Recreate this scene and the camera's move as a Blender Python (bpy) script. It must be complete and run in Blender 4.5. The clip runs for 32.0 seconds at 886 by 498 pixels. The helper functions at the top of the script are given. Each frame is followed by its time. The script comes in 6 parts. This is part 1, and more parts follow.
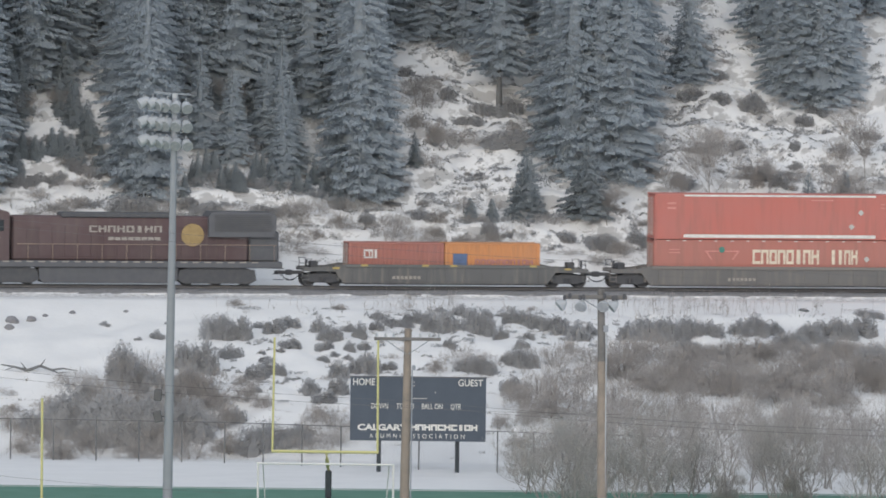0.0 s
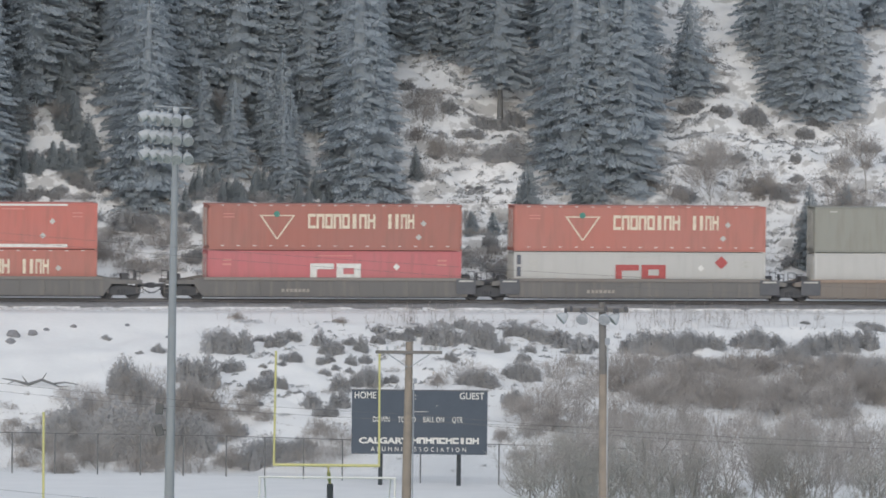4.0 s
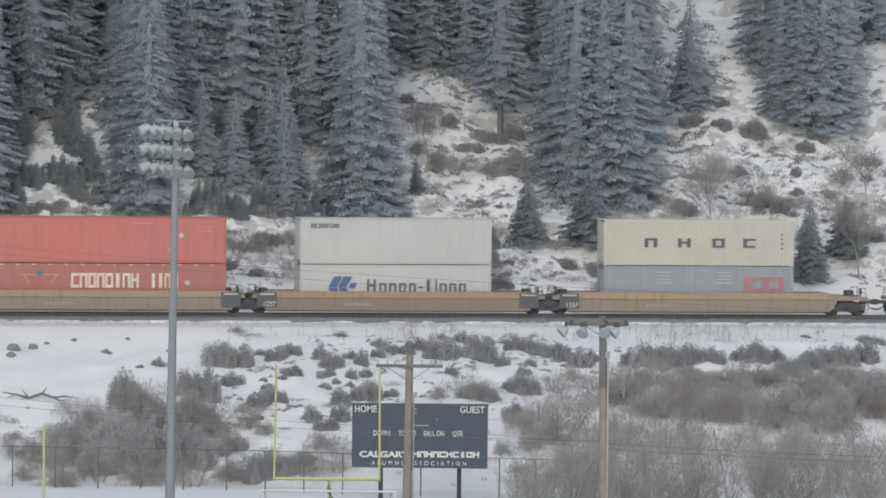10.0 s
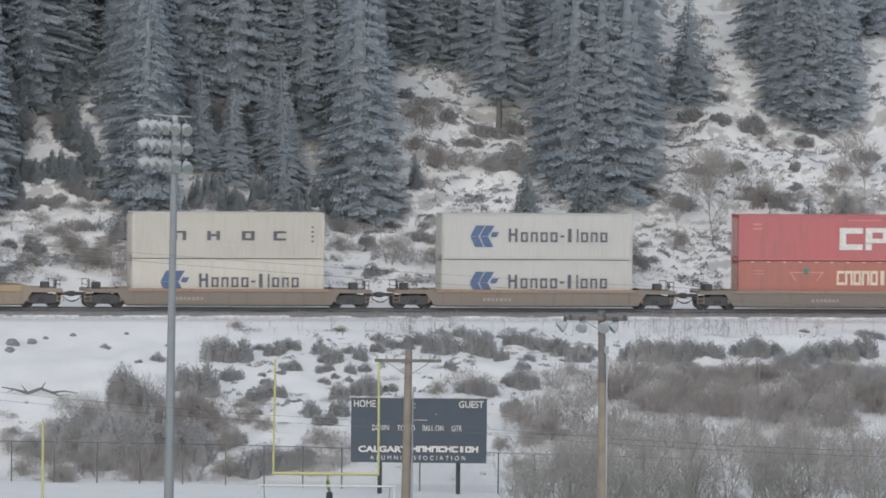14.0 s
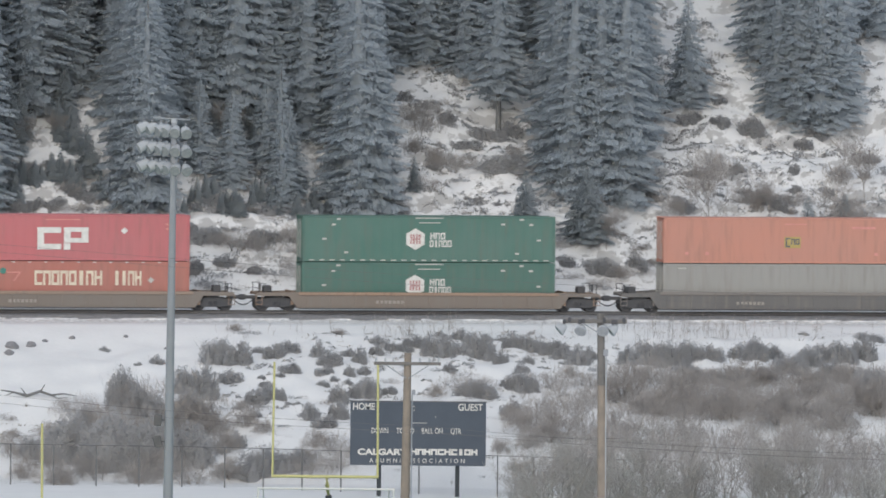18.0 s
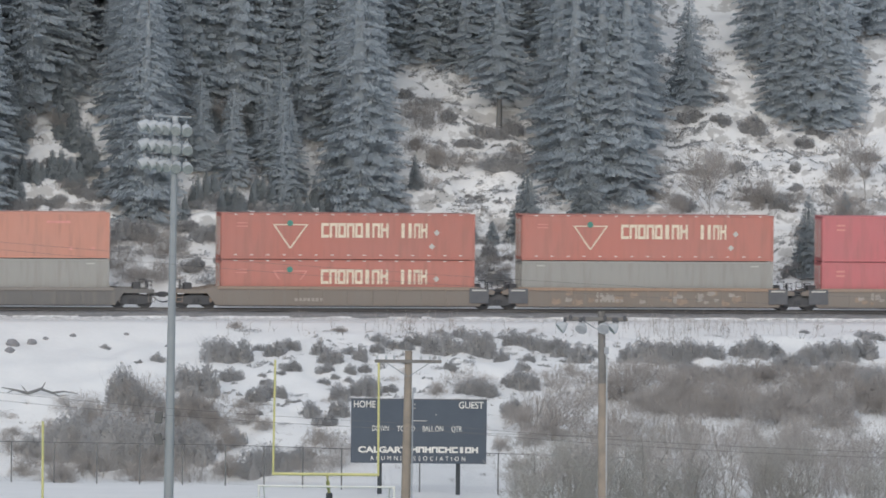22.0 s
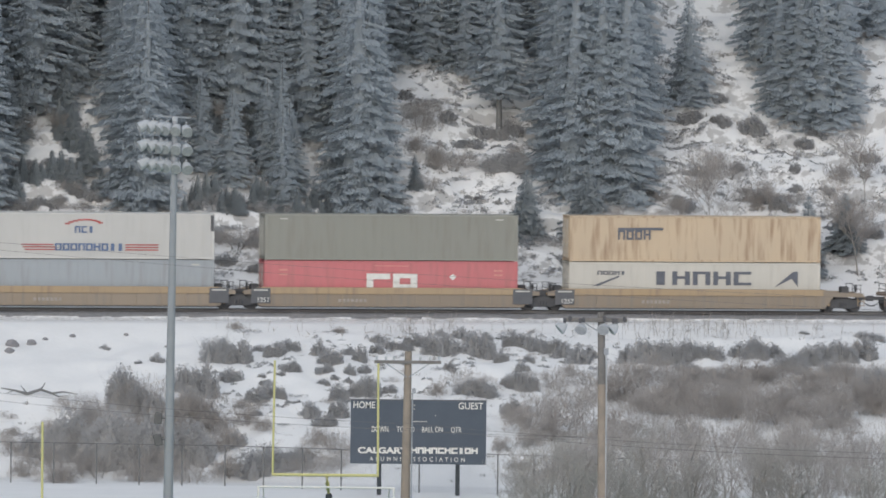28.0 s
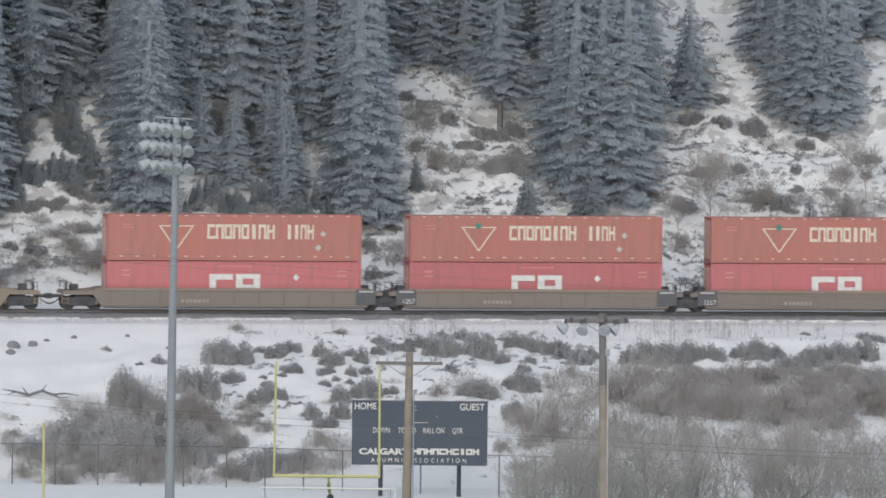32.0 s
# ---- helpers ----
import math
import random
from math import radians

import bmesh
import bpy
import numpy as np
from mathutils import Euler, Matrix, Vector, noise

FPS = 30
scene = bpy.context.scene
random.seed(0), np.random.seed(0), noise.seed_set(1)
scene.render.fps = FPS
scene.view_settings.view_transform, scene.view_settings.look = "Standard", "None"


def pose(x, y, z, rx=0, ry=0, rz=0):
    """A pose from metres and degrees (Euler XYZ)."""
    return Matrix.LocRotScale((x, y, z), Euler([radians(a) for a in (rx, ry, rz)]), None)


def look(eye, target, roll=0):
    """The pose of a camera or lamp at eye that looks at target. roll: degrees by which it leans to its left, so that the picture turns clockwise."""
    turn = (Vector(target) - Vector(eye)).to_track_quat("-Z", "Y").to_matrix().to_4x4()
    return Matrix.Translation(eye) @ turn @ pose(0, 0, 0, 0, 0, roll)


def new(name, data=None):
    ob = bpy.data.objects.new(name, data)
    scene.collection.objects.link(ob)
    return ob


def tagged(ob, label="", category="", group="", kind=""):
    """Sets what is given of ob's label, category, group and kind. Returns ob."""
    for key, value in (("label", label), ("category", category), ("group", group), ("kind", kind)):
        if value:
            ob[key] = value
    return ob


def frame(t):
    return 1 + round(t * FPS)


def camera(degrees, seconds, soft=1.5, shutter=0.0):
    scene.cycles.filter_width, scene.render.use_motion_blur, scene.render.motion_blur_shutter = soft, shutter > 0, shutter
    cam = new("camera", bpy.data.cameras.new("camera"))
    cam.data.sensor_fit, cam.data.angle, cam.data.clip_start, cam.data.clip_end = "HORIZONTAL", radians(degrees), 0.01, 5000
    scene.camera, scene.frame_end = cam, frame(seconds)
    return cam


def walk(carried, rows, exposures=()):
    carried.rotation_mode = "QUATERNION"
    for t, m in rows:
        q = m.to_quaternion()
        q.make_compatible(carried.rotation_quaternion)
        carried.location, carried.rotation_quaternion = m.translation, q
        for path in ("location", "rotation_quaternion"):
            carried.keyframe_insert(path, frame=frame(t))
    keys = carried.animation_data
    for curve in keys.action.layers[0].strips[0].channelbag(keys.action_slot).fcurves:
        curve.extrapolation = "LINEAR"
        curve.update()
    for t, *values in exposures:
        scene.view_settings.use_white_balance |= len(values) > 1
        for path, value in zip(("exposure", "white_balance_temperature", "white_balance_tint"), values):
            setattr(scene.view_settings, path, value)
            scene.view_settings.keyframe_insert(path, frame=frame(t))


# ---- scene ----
# Long-lens view from a bluff over a snowy sports field to a freight train on an embankment.
EYE = (0.0, 0.0, 36.0)
TURN = 9.0                      # heading of the track, degrees from the x axis
ALONG = Vector((math.cos(radians(TURN)), math.sin(radians(TURN)), 0))
ACROSS = Vector((-math.sin(radians(TURN)), math.cos(radians(TURN)), 0))
TRACK = Vector((0, 700, 0))     # a point of the track's centre line
RAIL = 9.06                     # height of the rail's top

cam = camera(4.579, 32.0, soft=1.7, shutter=0.2)


def aim(down, turn, roll):
    d, a = radians(down), radians(turn)
    way = Vector((math.sin(a) * math.cos(d), math.cos(a) * math.cos(d), -math.sin(d)))
    return look(EYE, Vector(EYE) + way * 700, roll)


walk(cam, [
    (0, aim(2.0089, 0.0048, 0.68)),
    (0.5, aim(2.0104, 0.0068, 0.67)),
    (1, aim(2.0070, 0.0058, 0.65)),
    (1.5, aim(1.9774, 0.0046, 0.54)),
    (2, aim(1.8522, 0.0126, 0.45)),
    (2.5, aim(1.8495, 0.0100, 0.58)),
    (3, aim(1.8990, -0.0046, 0.64)),
    (3.5, aim(1.9469, -0.0021, 0.61)),
    (5.5, aim(1.8838, -0.0093, 0.54)),
    (6, aim(1.8678, -0.0000, 0.60)),
    (6.5, aim(1.8630, 0.0095, 0.54)),
    (7, aim(1.8555, 0.0189, 0.57)),
    (7.5, aim(1.8555, 0.0244, 0.56)),
    (8, aim(1.8660, 0.0224, 0.54)),
    (8.5, aim(1.8665, 0.0155, 0.55)),
    (9, aim(1.8699, 0.0175, 0.53)),
    (9.5, aim(1.8708, 0.0084, 0.59)),
    (10, aim(1.8699, -0.0045, 0.57)),
    (10.5, aim(1.8639, -0.0079, 0.58)),
    (11, aim(1.8723, 0.0010, 0.57)),
    (11.5, aim(1.8660, 0.0021, 0.55)),
    (12, aim(1.8717, -0.0000, 0.63)),
    (12.5, aim(1.8779, 0.0006, 0.53)),
    (13, aim(1.8774, 0.0010, 0.56)),
    (13.5, aim(1.8967, -0.0035, 0.55)),
    (14, aim(1.8972, 0.0016, 0.54)),
    (14.5, aim(1.8986, 0.0015, 0.60)),
    (16.5, aim(1.9013, 0.0140, 0.52)),
    (17, aim(1.8951, 0.0079, 0.62)),
    (17.5, aim(1.8919, -0.0019, 0.51)),
    (18, aim(1.8824, 0.0055, 0.55)),
    (18.5, aim(1.8813, 0.0089, 0.59)),
    (19, aim(1.8769, 0.0045, 0.55)),
    (19.5, aim(1.8723, 0.0025, 0.57)),
    (20, aim(1.8818, 0.0005, 0.57)),
    (20.5, aim(1.8937, -0.0021, 0.64)),
    (21, aim(1.8933, 0.0055, 0.57)),
    (21.5, aim(1.8922, 0.0069, 0.59)),
    (22, aim(1.8938, 0.0015, 0.58)),
    (22.5, aim(1.8897, 0.0050, 0.61)),
    (23, aim(1.8887, -0.0070, 0.59)),
    (23.5, aim(1.8794, 0.0026, 0.57)),
    (24, aim(1.8784, 0.0016, 0.54)),
    (24.5, aim(1.8813, 0.0054, 0.60)),
    (25, aim(1.8952, 0.0015, 0.58)),
    (25.5, aim(1.9007, -0.0129, 0.57)),
    (27.5, aim(1.8937, -0.0021, 0.63)),
    (28, aim(1.8897, 0.0029, 0.62)),
    (28.5, aim(1.8912, -0.0041, 0.60)),
    (29, aim(1.8843, 0.0010, 0.58)),
    (29.5, aim(1.8808, -0.0075, 0.58)),
    (30, aim(1.8819, -0.0030, 0.55)),
    (30.5, aim(1.8892, 0.0050, 0.59)),
    (31, aim(1.8868, -0.0039, 0.54)),
    (31.5, aim(1.8799, 0.0060, 0.58)),
    (32, aim(1.8843, -0.0035, 0.58)),
], [(0, .11), (2, .11), (9, .14), (10, .05), (12, 0), (14.5, 0), (17, .10), (19, .13), (32, .11)])

# ---- light: an overcast winter sky ----
world = bpy.data.worlds.new("overcast_sky")
scene.world = world
world.use_nodes = True
wn, wl = world.node_tree.nodes, world.node_tree.links
sky = wn.new("ShaderNodeTexSky")
sky.sky_type, sky.sun_disc = "NISHITA", False
sky.sun_elevation, sky.sun_rotation = radians(12), radians(190)
sky.air_density, sky.dust_density = 1.0, 4.0
veil = wn.new("ShaderNodeMix")
veil.data_type = "RGBA"
veil.inputs[0].default_value = 0.75
veil.inputs[7].default_value = (5.75, 6.25, 6.95, 1)
wl.new(sky.outputs[0], veil.inputs[6])
wl.new(veil.outputs[2], wn["Background"].inputs[0])
wn["Background"].inputs[1].default_value = 0.115
sun_data = bpy.data.lights.new("sun", "SUN")
sun_data.energy, sun_data.angle, sun_data.color = 1.5, radians(45), (1, 0.985, 0.96)
sun = new("sun", sun_data)
sun.matrix_world = look((-60, 300, 95), (0, 700, 9))


# ---- materials ----
def mat(name, col, col2=None, rough=0.8, metal=0.0, scale=2.0, bump=0.0, island=0.0, per_object=0.0, fine=0.0, spec=0.3):
    """Two tones mixed by coarse and fine noise; island and per_object vary the brightness piece by piece."""
    m = bpy.data.materials.new(name)
    m.use_nodes = True
    n, l = m.node_tree.nodes, m.node_tree.links
    b = n["Principled BSDF"]
    b.inputs["Roughness"].default_value, b.inputs["Metallic"].default_value = rough, metal
    b.inputs["Specular IOR Level"].default_value = spec
    co = n.new("ShaderNodeTexCoord")
    a = n.new("ShaderNodeTexNoise")
    a.inputs["Scale"].default_value, a.inputs["Detail"].default_value = scale, 5
    l.new(co.outputs["Object"], a.inputs["Vector"])
    f = n.new("ShaderNodeTexNoise")
    f.inputs["Scale"].default_value, f.inputs["Detail"].default_value = scale * 9, 3
    l.new(co.outputs["Object"], f.inputs["Vector"])
    mixf = n.new("ShaderNodeMath")
    mixf.operation = "MULTIPLY_ADD"
    l.new(f.outputs["Fac"], mixf.inputs[0])
    mixf.inputs[1].default_value = fine if fine else 0.35
    l.new(a.outputs["Fac"], mixf.inputs[2])
    ramp = n.new("ShaderNodeMapRange")
    ramp.inputs[1].default_value, ramp.inputs[2].default_value = 0.45, 0.95
    l.new(mixf.outputs[0], ramp.inputs[0])
    mx = n.new("ShaderNodeMix")
    mx.data_type = "RGBA"
    col2 = col2 or tuple(c * 0.72 for c in col)
    mx.inputs[6].default_value, mx.inputs[7].default_value = (*col, 1), (*col2, 1)
    l.new(ramp.outputs[0], mx.inputs[0])
    out = mx.outputs[2]
    for amount, node, sock in ((island, "ShaderNodeNewGeometry", "Random Per Island"), (per_object, "ShaderNodeObjectInfo", "Random")):
        if amount:
            g = n.new(node)
            r = n.new("ShaderNodeMapRange")
            r.inputs[3].default_value, r.inputs[4].default_value = 1 - amount, 1 + amount
            l.new(g.outputs[sock], r.inputs[0])
            mul = n.new("ShaderNodeMix")
            mul.data_type, mul.blend_type = "RGBA", "MULTIPLY"
            mul.inputs[0].default_value = 1
            l.new(out, mul.inputs[6])
            l.new(r.outputs[0], mul.inputs[7])
            out = mul.outputs[2]
    l.new(out, b.inputs["Base Color"])
    if bump:
        bp = n.new("ShaderNodeBump")
        bp.inputs["Strength"].default_value, bp.inputs["Distance"].default_value = bump, 0.05
        l.new(f.outputs["Fac"], bp.inputs["Height"])
        l.new(bp.outputs[0], b.inputs["Normal"])
    return m


def paint(name, col, grime=(0.16, 0.13, 0.11), amount=0.25):
    """Weathered vehicle paint: faded patches, streaks that run down, grime."""
    m = mat(name, col, tuple(0.8 * c + 0.05 for c in col), rough=0.62, scale=0.35, fine=0.15, per_object=0.07, spec=0.35)
    n, l = m.node_tree.nodes, m.node_tree.links
    b = n["Principled BSDF"]
    src = b.inputs["Base Color"].links[0].from_socket
    co = n.new("ShaderNodeTexCoord")
    mp = n.new("ShaderNodeMapping")
    mp.inputs["Scale"].default_value = (2.2, 2.2, 0.22)
    st = n.new("ShaderNodeTexNoise")
    st.inputs["Scale"].default_value, st.inputs["Detail"].default_value = 1.6, 6
    l.new(co.outputs["Object"], mp.inputs[0])
    l.new(mp.outputs[0], st.inputs["Vector"])
    r = n.new("ShaderNodeMapRange")
    r.inputs[1].default_value, r.inputs[2].default_value, r.inputs[4].default_value = 0.5, 0.72, amount
    l.new(st.outputs["Fac"], r.inputs[0])
    mx = n.new("ShaderNodeMix")
    mx.data_type = "RGBA"
    l.new(r.outputs[0], mx.inputs[0])
    l.new(src, mx.inputs[6])
    mx.inputs[7].default_value = (*grime, 1)
    l.new(mx.outputs[2], b.inputs["Base Color"])
    return m


def hazed(name, dark, dark2, haze_tone, share, vary=0.3):
    """Needles or twigs whose colour is paled in fine specks to stand for haze."""
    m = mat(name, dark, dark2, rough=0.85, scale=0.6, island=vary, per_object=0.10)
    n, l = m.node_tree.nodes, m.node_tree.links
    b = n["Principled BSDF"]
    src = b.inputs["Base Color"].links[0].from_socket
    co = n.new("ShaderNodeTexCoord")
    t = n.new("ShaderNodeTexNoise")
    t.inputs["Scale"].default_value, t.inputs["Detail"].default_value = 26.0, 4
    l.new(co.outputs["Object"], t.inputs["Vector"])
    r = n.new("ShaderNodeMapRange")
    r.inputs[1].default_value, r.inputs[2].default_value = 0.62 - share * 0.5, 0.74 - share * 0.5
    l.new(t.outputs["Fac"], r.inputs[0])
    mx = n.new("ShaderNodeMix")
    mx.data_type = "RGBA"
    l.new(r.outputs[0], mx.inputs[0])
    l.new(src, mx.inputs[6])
    mx.inputs[7].default_value = (*haze_tone, 1)
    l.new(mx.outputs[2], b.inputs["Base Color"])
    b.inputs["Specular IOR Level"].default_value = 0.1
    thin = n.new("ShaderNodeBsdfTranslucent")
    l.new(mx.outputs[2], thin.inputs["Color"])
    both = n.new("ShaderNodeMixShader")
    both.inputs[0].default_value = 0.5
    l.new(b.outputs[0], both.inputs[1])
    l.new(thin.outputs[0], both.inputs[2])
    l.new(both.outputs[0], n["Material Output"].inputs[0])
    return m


# pale, even, bluish tones put the haze over the slopes into the plants
NEEDLES = hazed("hazed_needles", (0.45, 0.50, 0.545), (0.43, 0.478, 0.522), (0.49, 0.54, 0.585), 0.55, 0.03)
YOUNG = hazed("young_spruce_needles", (0.335, 0.372, 0.40), (0.31, 0.345, 0.372), (0.39, 0.43, 0.46), 0.45, 0.05)
BARK = mat("conifer_bark", (0.20, 0.205, 0.21), rough=0.9, scale=3, bump=0.5)
TWIG = hazed("hazed_twigs", (0.43, 0.405, 0.39), (0.40, 0.377, 0.362), (0.49, 0.465, 0.45), 0.40, 0.10)
SCRUB = hazed("hazed_scrub", (0.43, 0.435, 0.45), (0.405, 0.41, 0.425), (0.48, 0.485, 0.50), 0.40, 0.05)
GRASS = mat("dead_grass", (0.24, 0.21, 0.175), (0.17, 0.155, 0.14), rough=0.95, scale=1.5, island=0.35)
BALLAST = mat("ballast", (0.19, 0.19, 0.20), (0.27, 0.27, 0.28), rough=0.95, scale=4, bump=0.8)
SNOWY = mat("snow_dusted_ballast", (0.40, 0.40, 0.41), (0.78, 0.785, 0.80), rough=0.95, scale=3.2, bump=0.6, fine=0.5)
STEEL = mat("rail_steel", (0.135, 0.137, 0.145), (0.165, 0.162, 0.165), rough=0.6, metal=0.5, scale=3)
TIMBER = mat("sleeper_timber", (0.20, 0.20, 0.205), rough=0.9, scale=4)
DARK = mat("dark_running_gear", (0.08, 0.084, 0.095), (0.105, 0.107, 0.114), rough=0.8, scale=3)
BLACK = mat("black_panel", (0.095, 0.10, 0.115), (0.12, 0.124, 0.135), rough=0.6, scale=2)
GALV = mat("galvanised_steel", (0.30, 0.322, 0.355), (0.265, 0.285, 0.315), rough=0.75, scale=1.5)
LAMPW = mat("lamp_housing_aluminium", (0.46, 0.49, 0.52), (0.38, 0.40, 0.43), rough=0.6, scale=4)
LENS = mat("dull_lamp_lens", (0.25, 0.27, 0.29), (0.36, 0.38, 0.40), rough=0.3, scale=5)
WOOD = mat("weathered_pole_wood", (0.29, 0.25, 0.21), (0.215, 0.19, 0.165), rough=0.9, scale=2.5, bump=0.4)
WOODTOP = mat("grey_pole_wood", (0.19, 0.185, 0.18), (0.14, 0.135, 0.13), rough=0.9, scale=2.5, bump=0.4)
YELLOW = mat("goal_yellow", (0.62, 0.59, 0.28), (0.55, 0.52, 0.25), rough=0.5, scale=2)
WHITE = mat("white_paint", (0.76, 0.76, 0.75), (0.66, 0.66, 0.65), rough=0.6, scale=2)
NAVY = mat("scoreboard_navy", (0.072, 0.092, 0.122), (0.06, 0.077, 0.104), rough=0.55, scale=0.8)
TURF = mat("green_turf", (0.085, 0.20, 0.15), (0.12, 0.25, 0.20), rough=0.95, scale=0.6)
PAD = mat("dark_post_pad", (0.05, 0.06, 0.07), rough=0.7, scale=2)
MESHW = mat("fence_wire", (0.18, 0.18, 0.18), rough=0.6, metal=0.3, scale=3)
FENCE = mat("fence_post", (0.19, 0.195, 0.20), rough=0.6, metal=0.3, scale=3)
CABLE = mat("black_cable", (0.14, 0.14, 0.146), rough=0.7, scale=3)
ROCK = mat("rock", (0.27, 0.272, 0.29), (0.21, 0.21, 0.225), rough=0.95, scale=2, bump=0.6)
GLASS = mat("cab_glass", (0.03, 0.035, 0.04), rough=0.08, scale=1, spec=0.6)
# many base tones are greyed and washed out to put haze into the paint
P = {k: paint(k + "_paint", *v) for k, v in {
    "brick_red": ((0.42, 0.168, 0.14),), "bright_red": ((0.48, 0.16, 0.135),), "dull_red": ((0.36, 0.15, 0.125),), "crimson": ((0.485, 0.155, 0.168),),
    "maroon": ((0.092, 0.06, 0.065),), "white": ((0.49, 0.49, 0.482), (0.2, 0.19, 0.18), 0.1), "cream": ((0.515, 0.495, 0.435), (0.2, 0.18, 0.16), 0.1),
    "pale_cream": ((0.525, 0.508, 0.468), (0.2, 0.18, 0.16), 0.14), "grey": ((0.31, 0.31, 0.30),), "olive_grey": ((0.25, 0.255, 0.23),), "blue_grey": ((0.30, 0.33, 0.36),),
    "green": ((0.076, 0.165, 0.14),), "orange": ((0.51, 0.245, 0.19),), "amber": ((0.56, 0.255, 0.11),),
    "tan": ((0.50, 0.40, 0.29), (0.26, 0.17, 0.11), 0.8), "rust": ((0.30, 0.21, 0.155), (0.2, 0.13, 0.1), 0.5), "yellow_car": ((0.35, 0.262, 0.165), (0.24, 0.18, 0.14), 0.7),
    "brown_car": ((0.27, 0.205, 0.165), (0.2, 0.17, 0.15), 0.5), "grey_car": ((0.20, 0.185, 0.175), (0.17, 0.15, 0.14), 0.5), "dark_car": ((0.115, 0.12, 0.12), (0.16, 0.15, 0.14), 0.4)}.items()}
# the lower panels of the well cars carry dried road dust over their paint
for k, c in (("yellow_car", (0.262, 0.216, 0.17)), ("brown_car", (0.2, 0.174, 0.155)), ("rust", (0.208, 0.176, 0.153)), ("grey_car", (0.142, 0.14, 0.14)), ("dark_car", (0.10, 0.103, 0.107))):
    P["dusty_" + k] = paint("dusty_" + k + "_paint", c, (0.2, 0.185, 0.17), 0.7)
MARK = {k: mat(k + "_lettering", c, rough=0.65, scale=3) for k, c in {
    "white": (0.72, 0.72, 0.70), "cream": (0.74, 0.66, 0.54), "red": (0.44, 0.11, 0.11), "blue": (0.115, 0.17, 0.305), "slate": (0.13, 0.14, 0.17),
    "teal": (0.09, 0.26, 0.22), "gold": (0.37, 0.27, 0.13), "silver": (0.52, 0.52, 0.50), "yellow": (0.48, 0.38, 0.15), "rose": (0.44, 0.22, 0.225), "pink": (0.64, 0.30, 0.27), "smear": (0.31, 0.245, 0.20), "chalk": (0.36, 0.335, 0.31)}.items()}


